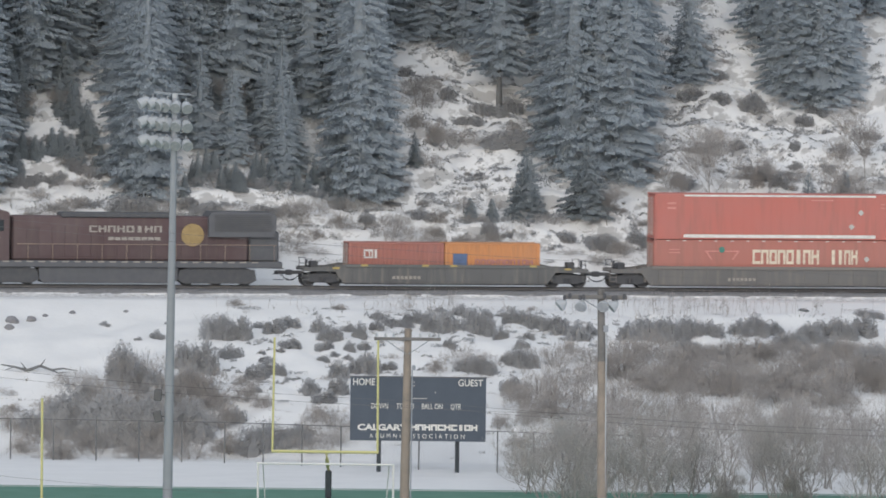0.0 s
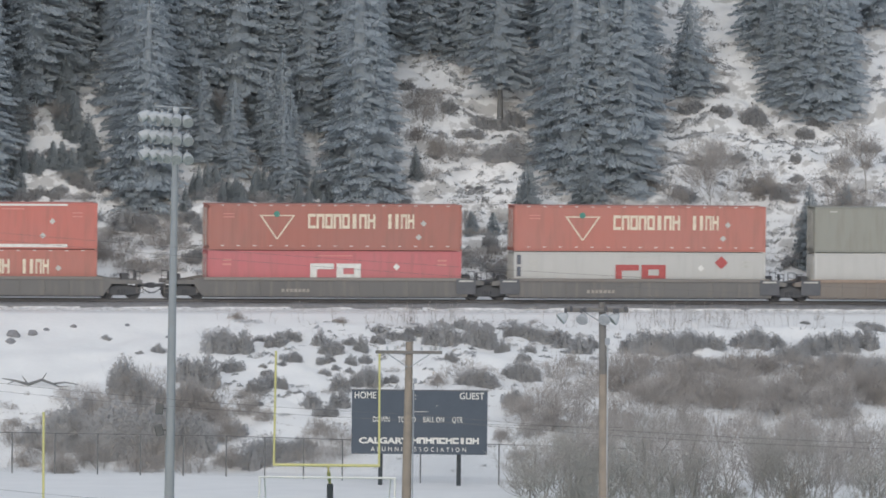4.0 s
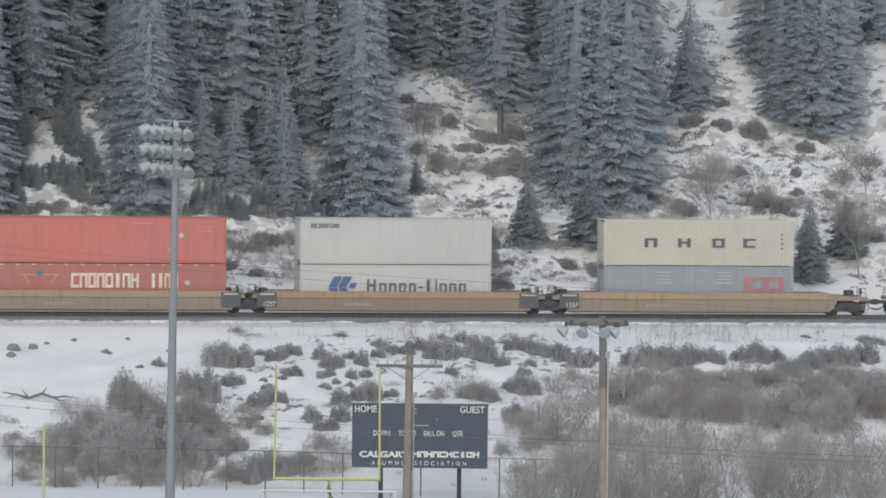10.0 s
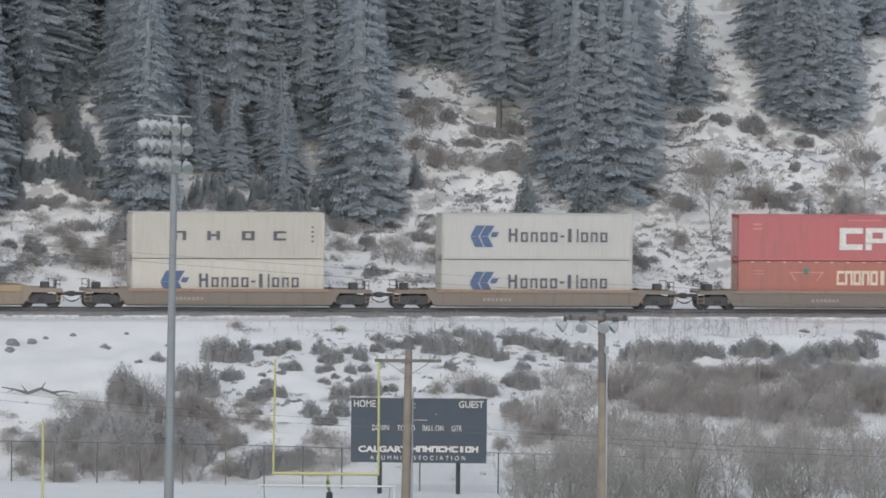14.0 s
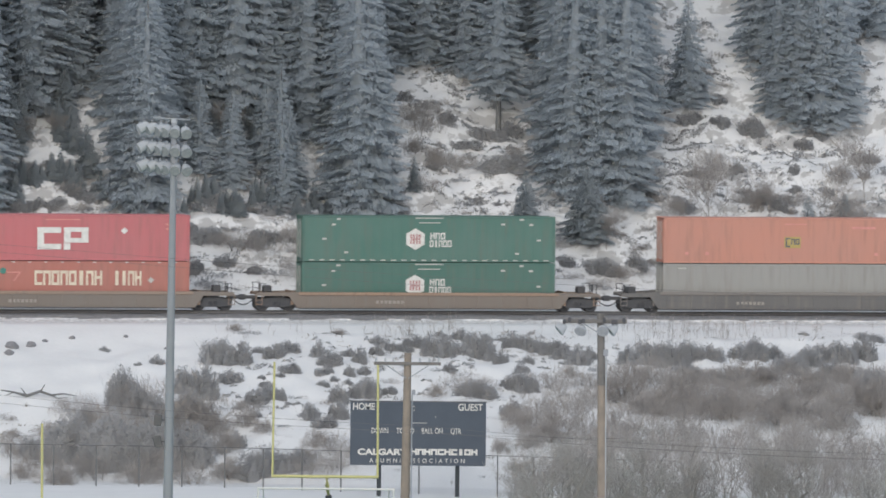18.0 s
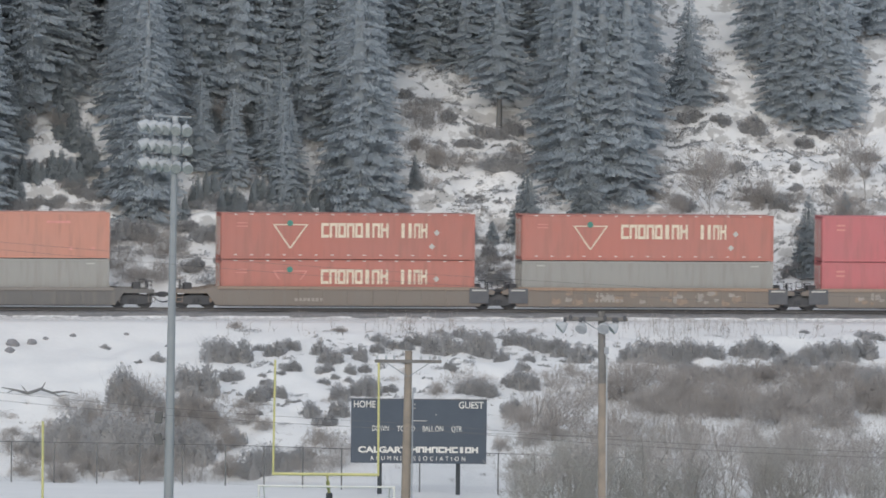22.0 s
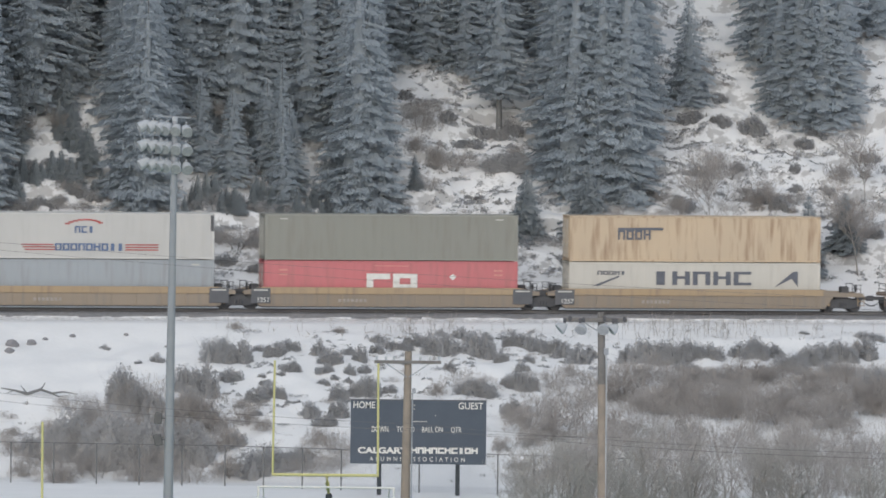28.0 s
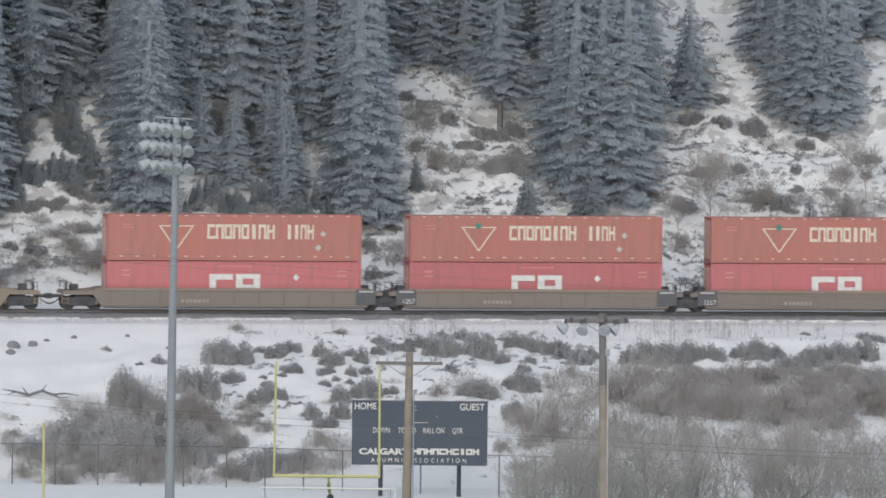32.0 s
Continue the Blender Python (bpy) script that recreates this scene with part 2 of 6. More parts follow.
# ---- mesh building ----
class Build:
    """Collects vertices and faces for one mesh."""

    def __init__(self):
        self.v, self.f, self.s, self.cut = [], [], [], []

    def add(self, verts, faces, smooth=False):
        k = len(self.v)
        self.v += [tuple(x) for x in verts]
        self.f += [tuple(k + i for i in f) for f in faces]
        self.s += [smooth] * len(faces)
        return self

    def box(self, c, size, b=0.0):
        """A box with its centre and size; b: bevel of the edges."""
        hx, hy, hz = (s / 2 for s in size)
        if b <= 0:
            vs = [(c[0] + i * hx, c[1] + j * hy, c[2] + k * hz) for i in (-1, 1) for j in (-1, 1) for k in (-1, 1)]
            return self.add(vs, [(0, 1, 3, 2), (4, 6, 7, 5), (0, 4, 5, 1), (2, 3, 7, 6), (0, 2, 6, 4), (1, 5, 7, 3)])
        vs, at = [], {}
        h = (hx, hy, hz)
        for i in (-1, 1):
            for j in (-1, 1):
                for k in (-1, 1):
                    sgn = (i, j, k)
                    for ax in range(3):
                        at[sgn, ax] = len(vs)
                        vs.append(tuple(c[d] + sgn[d] * (h[d] - (0 if d == ax else b)) for d in range(3)))
        fs = []
        for ax in range(3):
            o1, o2 = (ax + 1) % 3, (ax + 2) % 3
            for sg in (-1, 1):
                quad = []
                for a1, a2 in ((-1, -1), (1, -1), (1, 1), (-1, 1)):
                    s3 = [0, 0, 0]
                    s3[ax], s3[o1], s3[o2] = sg, a1, a2
                    quad.append(at[tuple(s3), ax])
                fs.append(quad if sg > 0 else quad[::-1])
            for a1 in (-1, 1):
                for a2 in (-1, 1):
                    lo, hi = [0, 0, 0], [0, 0, 0]
                    lo[ax], hi[ax] = -1, 1
                    lo[o1] = hi[o1] = a1
                    lo[o2] = hi[o2] = a2
                    lo, hi = tuple(lo), tuple(hi)
                    fs.append([at[lo, o1], at[hi, o1], at[hi, o2], at[lo, o2]])
        for i in (-1, 1):
            for j in (-1, 1):
                for k in (-1, 1):
                    fs.append([at[(i, j, k), 0], at[(i, j, k), 1], at[(i, j, k), 2]])
        return self.add(vs, fs)

    def piece(self):
        """What follows is a piece of its own."""
        self.cut.append((len(self.v), len(self.f)))
        return self

    def bar(self, c, size, b=0.0):
        return self.piece().box(c, size, b)

    def pieces(self):
        ends = self.cut[1:] + [(len(self.v), len(self.f))]
        for (v0, f0), (v1, f1) in zip(self.cut, ends):
            p = Build()
            p.v, p.s = self.v[v0:v1], self.s[f0:f1]
            p.f = [tuple(i - v0 for i in f) for f in self.f[f0:f1]]
            yield p

    def tube(self, pts, radii, seg=8, cap=True):
        pts = [Vector(p) for p in pts]
        n = len(pts)
        if isinstance(radii, (int, float)):
            radii = [radii] * n
        vs, fs = [], []
        for i, p in enumerate(pts):
            d = (pts[min(i + 1, n - 1)] - pts[max(i - 1, 0)]).normalized()
            a = d.orthogonal().normalized() if abs(d.z) < 0.999 else Vector((1, 0, 0))
            if abs(d.z) < 0.95:
                a = d.cross(Vector((0, 0, 1))).normalized()
            b = d.cross(a)
            for k in range(seg):
                g = 2 * math.pi * k / seg
                vs.append(p + (a * math.cos(g) + b * math.sin(g)) * radii[i])
        for i in range(n - 1):
            for k in range(seg):
                k2 = (k + 1) % seg
                fs.append((i * seg + k, i * seg + k2, (i + 1) * seg + k2, (i + 1) * seg + k))
        self.add(vs, fs, smooth=seg > 5)
        if cap and seg > 3:
            self.add(vs[:seg], [tuple(range(seg))[::-1]])
            self.add(vs[-seg:], [tuple(range(seg))])
        return self

    def slab(self, poly, y0, y1):
        """A polygon in x and z, drawn out from y0 to y1."""
        n = len(poly)
        vs = [(x, y0, z) for x, z in poly] + [(x, y1, z) for x, z in poly]
        fs = [tuple(range(n)), tuple(range(2 * n - 1, n - 1, -1))]
        fs += [(i, n + i, n + (i + 1) % n, (i + 1) % n) for i in range(n)]
        return self.add(vs, fs)

    def mesh(self, name, material):
        me = bpy.data.meshes.new(name)
        me.from_pydata(self.v, [], self.f)
        me.polygons.foreach_set("use_smooth", self.s)
        me.materials.append(material)
        me.update()
        return me


def part(name, b, material, parent=None, label="", at=None):
    """Links a Build, or a ready mesh, as one mesh object under a thing or a part."""
    if isinstance(b, Build) and b.cut:
        for piece in b.pieces():
            ob = part(name, piece, material, parent, label, at)
        return ob
    me = b if isinstance(b, bpy.types.Mesh) else b.mesh(name, material)
    ob = new(name, me)
    if parent:
        ob.parent = parent
    if at is not None:
        ob.matrix_basis = at
    return tagged(ob, label)


def thing(name, label, category, at=None, group="", kind=""):
    ob = tagged(new(name), label, category, group, kind)
    ob.empty_display_size = 0.2
    if at is not None:
        ob.matrix_basis = at
    return ob


def spot(p, q, z=0.0):
    """A place p metres along the track and q metres beyond it."""
    return TRACK + ALONG * p + ACROSS * q + Vector((0, 0, z))


def step(x):
    x = min(max(x, 0.0), 1.0)
    return x * x * (3 - 2 * x)


def toe(p):
    """How far before the track the bank meets the field."""
    return min(max(-31.5 - (p + 26) * 0.36, -46), -29)


def rise(p, q):
    """Height of the ground."""
    if q < -480:
        z = 34.3 * min(max((-580 - q) / 105, 0), 1)
    else:
        t = toe(p)
        z = 8.4 * min(max((q - t) / (-6.0 - t), 0), 1) ** 0.9 if q < -6 else 8.4
        if t < q < -7:
            w = min((q - t) / 4, (-7 - q) / 4, 1)
            z += w * (0.45 * noise.noise((p * 0.16, q * 0.16, 3)) + 0.25 * noise.noise((p * 0.5, q * 0.5, 7)))
            if p > -16:
                z += w * min((p + 16) / 3, 1) * (0.30 * abs(noise.noise((p * 0.55, q * 0.4, 21))) + 0.14 * abs(noise.noise((p * 1.4, q * 1.0, 22))))
        if q > 3.8:
            z += 0.80 * step((q - 3.8) / 2.0)
        if q > 7:
            up = q - 7
            z += 0.66 * up if up < 170 else 112 + (up - 170) * 0.05
            w = min(up / 5, 1)
            z += w * (0.42 * noise.noise((p * 0.22, q * 0.75, 8)) + 1.0 * noise.noise((p * 0.11, q * 0.11, 1)) + 0.5 * noise.noise((p * 0.35, q * 0.35, 2)) + 0.22 * noise.noise((p * 1.0, q * 1.0, 5)))
            # pillows of snow over rocks and tussocks
            z += w * (0.45 * abs(noise.noise((p * 0.34, q * 0.62, 12))) + 0.24 * abs(noise.noise((p * 0.95, q * 1.5, 15))))
    return z


def abreast(x, q):
    """The place along the track of what stands at the world's x, q metres beyond the track."""
    return (x + ACROSS.x * -q) / ALONG.x


def on_ground(p, q, sink=0.05):
    return spot(p, q, rise(p, q) - sink)


# ---- ground: one sheet from the bluff to the far hills ----
def snowy_ground():
    m = mat("snowy_ground", (0.76, 0.765, 0.775), (0.69, 0.697, 0.71), rough=0.8, scale=0.35, bump=0.35)
    n, l = m.node_tree.nodes, m.node_tree.links
    b = n["Principled BSDF"]
    src = b.inputs["Base Color"].links[0].from_socket
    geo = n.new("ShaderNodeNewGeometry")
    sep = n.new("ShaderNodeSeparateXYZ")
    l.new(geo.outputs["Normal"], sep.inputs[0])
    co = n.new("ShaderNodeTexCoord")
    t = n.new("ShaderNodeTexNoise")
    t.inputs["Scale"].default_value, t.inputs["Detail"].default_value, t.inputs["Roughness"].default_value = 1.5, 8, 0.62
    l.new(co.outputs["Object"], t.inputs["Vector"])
    # bare earth and litter where it is steep; snow pillows' undersides coloured dark too
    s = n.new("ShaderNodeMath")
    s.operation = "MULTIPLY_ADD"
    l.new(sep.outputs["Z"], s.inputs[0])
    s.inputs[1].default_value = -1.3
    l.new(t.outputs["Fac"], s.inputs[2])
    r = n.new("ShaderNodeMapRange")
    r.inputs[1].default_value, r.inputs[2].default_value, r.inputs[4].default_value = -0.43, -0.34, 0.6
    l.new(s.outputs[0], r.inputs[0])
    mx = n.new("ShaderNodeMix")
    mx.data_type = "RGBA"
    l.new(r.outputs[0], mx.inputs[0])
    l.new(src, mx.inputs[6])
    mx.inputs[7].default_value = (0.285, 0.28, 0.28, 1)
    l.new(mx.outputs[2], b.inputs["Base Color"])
    return m


def make_ground():
    ps = np.concatenate([[-2800, -1500, -800, -400, -200, -120, -80, -55], np.arange(-36, 36.01, 0.3), [55, 80, 120, 200, 400, 800, 1500, 2800]])
    qs = np.concatenate([[-2500, -1200, -800, -710, -685, -650, -610, -580, -520, -479, -300, -150, -80], np.arange(-52, 8, 0.4), np.arange(8, 48, 0.22), [56, 70, 90, 120, 177, 400, 1000, 2200]])
    verts = [tuple(spot(p, q, rise(p, q))) for q in qs for p in ps]
    w = len(ps)
    faces = [(j * w + i, j * w + i + 1, (j + 1) * w + i + 1, (j + 1) * w + i) for j in range(len(qs) - 1) for i in range(w - 1)]
    b = Build()
    b.v, b.f, b.s = verts, faces, [True] * len(faces)
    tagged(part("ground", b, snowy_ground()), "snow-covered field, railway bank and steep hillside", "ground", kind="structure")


make_ground()

# the turf where the snow has been cleared, with its white end line
field = Build()
field.add([(-60, 470, 0.03), (60, 470, 0.03), (60, 633.6, 0.03), (-60, 632.0, 0.03)], [(0, 1, 2, 3)])
turf = tagged(part("turf", field, TURF), "green artificial turf cleared of snow", "sports field", kind="structure")
line = Build()
line.add([(-60, 630.6, 0.036), (60, 632.2, 0.036), (60, 632.7, 0.036), (-60, 631.1, 0.036)], [(0, 1, 2, 3)])
part("field_line", line, WHITE, turf)


# ---- the railway ----
def along(p, z=0.0):
    return Matrix.Translation(spot(p, 0, z)) @ pose(0, 0, 0, 0, 0, TURN)


def make_track():
    track = thing("railway_track", "single railway track on snowy ballast", "railway track", along(0, 0), kind="structure")
    bed = Build()
    n = 240
    prof = [(-2.62, 8.60), (-2.3, 8.80), (-1.9, 8.89), (1.6, 8.875), (2.2, 8.72), (3.0, 8.25)]
    rnd = random.Random(4)
    vs = [(-90 + 180 * i / n, y + rnd.uniform(-.08, .08), z + rnd.uniform(-.03, .03)) for i in range(n + 1) for y, z in prof]
    bed.add(vs, [(i * 6 + k, (i + 1) * 6 + k, (i + 1) * 6 + k + 1, i * 6 + k + 1) for i in range(n) for k in range(5)])
    part("ballast_bed", bed, BALLAST, track, "dark grey ballast stones")
    foot = Build()
    vs = [(-90 + 180 * i / n, y + rnd.uniform(-.1, .1), z + rnd.uniform(-.025, .025)) for i in range(n + 1) for y, z in ((-3.9, 8.36), (-3.2, 8.45), (-2.7, 8.56), (-2.55, 8.66))]
    foot.add(vs, [(i * 4 + k, (i + 1) * 4 + k, (i + 1) * 4 + k + 1, i * 4 + k + 1) for i in range(n) for k in range(3)])
    part("ballast_foot", foot, SNOWY, track, "snow-dusted foot of the ballast")
    for side in (-1, 1):
        r = Build()
        y = side * 0.755
        prof2 = [(y - .075, 8.89), (y + .075, 8.89), (y + .02, 8.92), (y + .015, 9.01), (y + .036, 9.02), (y + .036, 9.06), (y - .036, 9.06), (y - .036, 9.02), (y - .015, 9.01), (y - .02, 8.92)]
        k = len(prof2)
        r.add([(x, a, z) for x in (-90, 90) for a, z in prof2], [(i, (i + 1) % k, k + (i + 1) % k, k + i) for i in range(k)])
        part("rail", r, STEEL, track, "worn steel rail")
    sl = Build().box((0, 0, 8.80), (0.22, 2.6, 0.18), 0.015).mesh("sleeper", TIMBER)
    for i in range(150):
        part("sleeper", sl, TIMBER, track, at=pose(-37.5 + i * 0.5, rnd.uniform(-.03, .03), 0, 0, 0, rnd.uniform(-1, 1)))
    rest = Build()
    for i in range(105):
        for s in (-1, 1):
            rest.box((s * (37.75 + i * 0.5), 0, 8.80), (0.22, 2.6, 0.18))
    tagged(part("sleepers", rest, TIMBER, track), kind="stuff")
    st = Build()
    for i in range(1500):
        a, s = rnd.uniform(-34, 34), rnd.uniform(.05, .13)
        y = -rnd.uniform(1.4, 3.2)
        z = 8.80 if y > -1.9 else 8.80 - (-y - 1.9) * 0.38
        st.box((a, y, z + .02), (s, s * rnd.uniform(.7, 1.3), s * .8))
    tagged(part("loose_stones", st, ROCK, track), kind="stuff")


make_track()


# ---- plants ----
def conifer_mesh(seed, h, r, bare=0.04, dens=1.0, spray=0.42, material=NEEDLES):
    """A spruce: a dense inner mass in drooping tiers, feathered by sprays at the ends of its branches. Returns trunk and crown."""
    rnd = random.Random(seed)
    tr = Build()
    lean = (rnd.uniform(-.02, .02), rnd.uniform(-.02, .02))
    zs = [0, .15 * h, .4 * h, .7 * h, h * .99]
    tr.tube([(lean[0] * z, lean[1] * z, z - (.5 if z == 0 else 0)) for z in zs], [h * .016, h * .013, h * .010, h * .006, .012], 7)
    cr = Build()

    def reach(f):
        return r * (1 - f) ** .8 * (1 - .25 * math.exp(-f * 14))

    # the inner mass, lumpy and hidden by the sprays
    tiers, seg, off = max(8, int(h * 1.2)), 10, rnd.uniform(0, 90)
    vs = []
    for i in range(tiers + 1):
        f = .8 * i / tiers
        z0 = h * (bare + (1 - bare) * f)
        for k in range(seg):
            a = 6.283 * (k + .5 * (i % 2)) / seg
            ro = reach(f) * (.36 + .2 * noise.noise((k * .9 + off, i * .7, 3))) * (1 - f) ** .6 + .01
            vs.append((lean[0] * z0 + ro * math.cos(a), lean[1] * z0 + ro * math.sin(a), max(.05, z0 + rnd.uniform(-.2, .1) * ro)))
    cr.add(vs, [(i * seg + k, i * seg + (k + 1) % seg, (i + 1) * seg + (k + 1) % seg, (i + 1) * seg + k) for i in range(tiers) for k in range(seg)], True)
    z = bare * h
    while z < h * .985:
        f = (z - bare * h) / (h * (1 - bare))
        rad = reach(f) * rnd.uniform(.82, 1.12) + .10
        n = max(4, int((6 + 4 * (1 - f)) * rnd.uniform(.8, 1.2)))
        a0 = rnd.uniform(0, 6.3)
        for k in range(n):
            if rnd.random() < .07:
                continue
            a = a0 + 6.283 * k / n + rnd.uniform(-.25, .25)
            ln = rad * rnd.uniform(.7, 1.15)
            ca, sa = math.cos(a), math.sin(a)
            up = rnd.uniform(-.5, .5) * min(.8, h * .035)
            rises = rnd.uniform(-.1, .12)
            m = max(6, int((ln / spray) ** 2 * 1.3 * dens + 2))
            for j in range(m):
                t = 1 - .72 * ((j + rnd.uniform(.1, .9)) / m)
                d = ln * t
                dz = ln * (rises * t - .32 * t * t + (.12 * t ** 4))
                side = rnd.uniform(-1, 1) * .40 * ln * (1.2 - t)
                c = Vector((lean[0] * z + ca * d - sa * side, lean[1] * z + sa * d + ca * side, max(.05, z + up + dz + rnd.uniform(-.08, .08))))
                s = spray * rnd.uniform(.6, 1.25) * (1 - .35 * f)
                a2 = a + rnd.uniform(-.6, .6) + (.4 if side > 0 else -.4)
                out = Vector((math.cos(a2), math.sin(a2), -rnd.uniform(.15, 1.5))).normalized()
                lat = Vector((-math.sin(a2), math.cos(a2), rnd.uniform(-.6, .6))).normalized() * s * .20
                cr.add([c - out * s * .45, c + lat, c + out * s * .55, c - lat + Vector((0, 0, -.04))], [(0, 1, 2, 3)])
        z += h * rnd.uniform(.012, .018) * (1.15 - .4 * f) + .05
    return tr.mesh("trunk", BARK), cr.mesh("crown", material)


def plant(name, label, category, meshes, at, group="", scale=1.0):
    ob = thing(name, label, category, at, group)
    ob.scale = (scale,) * 3
    for nm, me in meshes:
        part(nm, me, None, ob)
    return ob


def upright(p, q, rz=0.0, sink=0.15):
    return Matrix.Translation(on_ground(p, q, sink)) @ pose(0, 0, 0, 0, 0, rz)


rnd = random.Random(11)
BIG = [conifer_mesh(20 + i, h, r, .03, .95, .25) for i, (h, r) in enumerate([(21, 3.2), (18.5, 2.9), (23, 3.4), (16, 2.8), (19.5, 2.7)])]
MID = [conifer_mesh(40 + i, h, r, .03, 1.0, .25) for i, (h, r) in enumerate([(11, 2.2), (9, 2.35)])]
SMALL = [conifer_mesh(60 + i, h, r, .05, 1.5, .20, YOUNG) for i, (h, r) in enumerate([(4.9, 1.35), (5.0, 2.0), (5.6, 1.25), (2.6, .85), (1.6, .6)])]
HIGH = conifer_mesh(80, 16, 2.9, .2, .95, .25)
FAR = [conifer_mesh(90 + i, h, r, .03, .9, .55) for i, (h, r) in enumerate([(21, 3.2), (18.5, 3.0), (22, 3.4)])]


def spruce(x, q, me, s=1.0, label="tall dark spruce on the snowy hillside", group="hillside spruces"):
    plant("spruce", label, "spruce tree", (("trunk", me[0]), ("crown", me[1])), upright(abreast(x, q), q, rnd.uniform(0, 360), .3), group, s)


def open_slope(p, q):
    """True where the hillside has no tall trees; p is the world's x."""
    if -4.6 < p < 7.0 and q < 31 or p > 12.2 and q < 46:
        return True
    if -25.7 < p < -22.1 and q < 33 or -28.4 < p < -20.4 and q < 22 or -18.2 < p < -8.4 and q < 22.5 or -9.5 < p < -6.2 and q < 20 or -7.5 < p < -6 and 27 < q < 33:
        return True
    return q < (14.6 if p < -4 else 16)


stand = []
tries = 0
while len(stand) < 210 and tries < 20000:
    tries += 1
    p, q = rnd.uniform(-33, 33), 14.6 + rnd.random() ** 1.25 * 44
    gap = 1.15 if q < 24 else 1.5
    if open_slope(p, q) or any((p - a) ** 2 + (q - c) ** 2 < gap * gap for a, c in stand):
        continue
    stand.append((p, q))
    me = (rnd.choice(BIG) if rnd.random() < .85 else rnd.choice(MID)) if q < 33 else rnd.choice(FAR)
    spruce(p, q, me, rnd.uniform(.82, 1.12))

for x, q in ((-5.3, 15), (-6.4, 21.5), (-19.3, 14.8), (-19.6, 17), (-19.2, 19.4), (-29.9, 15.5), (-31.2, 15), (8.3, 16.4), (10.0, 16.2), (11.6, 16), (9.3, 19), (11.4, 20), (7.6, 20)):
    spruce(x, q, BIG[int(q * 10) % 5], rnd.uniform(.9, 1.05))
# the trees that stand out by themselves in the clearings
spruce(16.1, 25.6, MID[1], .84, "lone spruce in a snowy clearing")
for p, q, i, s in ((22.0, 25.0, 0, .62), (23.2, 24.4, 2, .7), (24.8, 24.0, 3, .9), (26.0, 24.2, 1, .75), (20.9, 29.2, 4, .9), (22.6, 29.5, 2, .9), (25.3, 29, 0, .9), (28.7, 32, 1, .8)):
    spruce(p, q, BIG[i], s, "spruce in a cluster on the open slope")
spruce(3.6, 23.6, HIGH, .85, "spruce with a bare lower trunk")
# the wood that closes the clearing above
for x, q, i in ((-4.4, 29.5, 0), (-2.9, 30.4, 3), (-1.2, 29.8, 1), (.4, 31.2, 4), (2.0, 31.6, 2), (3.3, 30.6, 0), (4.6, 31.8, 1), (6.3, 30.8, 3), (-3.6, 33, 2), (.2, 34, 0), (5.4, 34.5, 4), (7.3, 32.5, 1), (1.3, 28.9, 3)):
    spruce(x, q, BIG[i], .8)
spruce(5.35, 12.6, SMALL[0], 1, "small dark spruce behind the railway")
spruce(9.35, 12.0, SMALL[1], 1, "broad dark spruce behind the railway")
spruce(1.8, 12.4, SMALL[4], 1, "young spruce in the snow")
spruce(3.2, 12.3, SMALL[4], 1.05, "young spruce in the snow")
spruce(23.6, 10.0, SMALL[2], 1, "slim spruce behind the railway")
spruce(26.0, 11.5, SMALL[1], .8, "slim spruce behind the railway")
spruce(-1.8, 17.2, SMALL[2], .45, "small spruce at the edge of a clearing")
spruce(-28.2, 20.5, SMALL[2], 1.1, "slim spruce at the edge of the forest")
for i in range(16):
    x, q = rnd.choice((rnd.uniform(-16.2, -10.8), rnd.uniform(-28, -22.2), rnd.uniform(-33, -3))), rnd.uniform(16.5, 24)
    spruce(x, q, rnd.choice((SMALL[0], SMALL[2], SMALL[3], MID[1])), rnd.uniform(.5, .9), "thin young spruce in a forest gap")
for x, q, i, s in ((-10.3, 15.6, 0, .62), (-9.9, 17.2, 1, .7), (-10.6, 18.6, 0, .75), (-6.0, 16.2, 1, .8), (-5.7, 17.6, 0, .9)):
    spruce(x, q, MID[i], s)
# a low dark edge of the forest below its gaps
for i in range(26):
    x = -16.6 + i * .46 + rnd.uniform(-.2, .2)
    spruce(x, rnd.uniform(14.0, 16.0), rnd.choice((SMALL[0], SMALL[1], SMALL[2])), rnd.uniform(.30, .44), "young spruce at the dark forest edge", "forest-edge spruces")
for i in range(12):
    spruce(-28.3 + i * .62 + rnd.uniform(-.25, .25), rnd.uniform(17.3, 18.3), rnd.choice((SMALL[3], SMALL[4])), rnd.uniform(.55, .95), "young spruce at the dark forest edge", "forest-edge spruces")
for x, q, i in ((-15.4, 24, 1), (-13.2, 24.6, 3), (-11.6, 23.8, 4), (-14.3, 26, 0), (-24.2, 27, 3), (-26.4, 26, 1)):
    spruce(x, q, BIG[i], .8)
for p, q in ((-13.6, 20.5), (-12.2, 21.5), (-14.9, 22), (-11.4, 20.5)):
    spruce(p, q, SMALL[3], rnd.uniform(.8, 1.3), "young spruce in a forest gap")


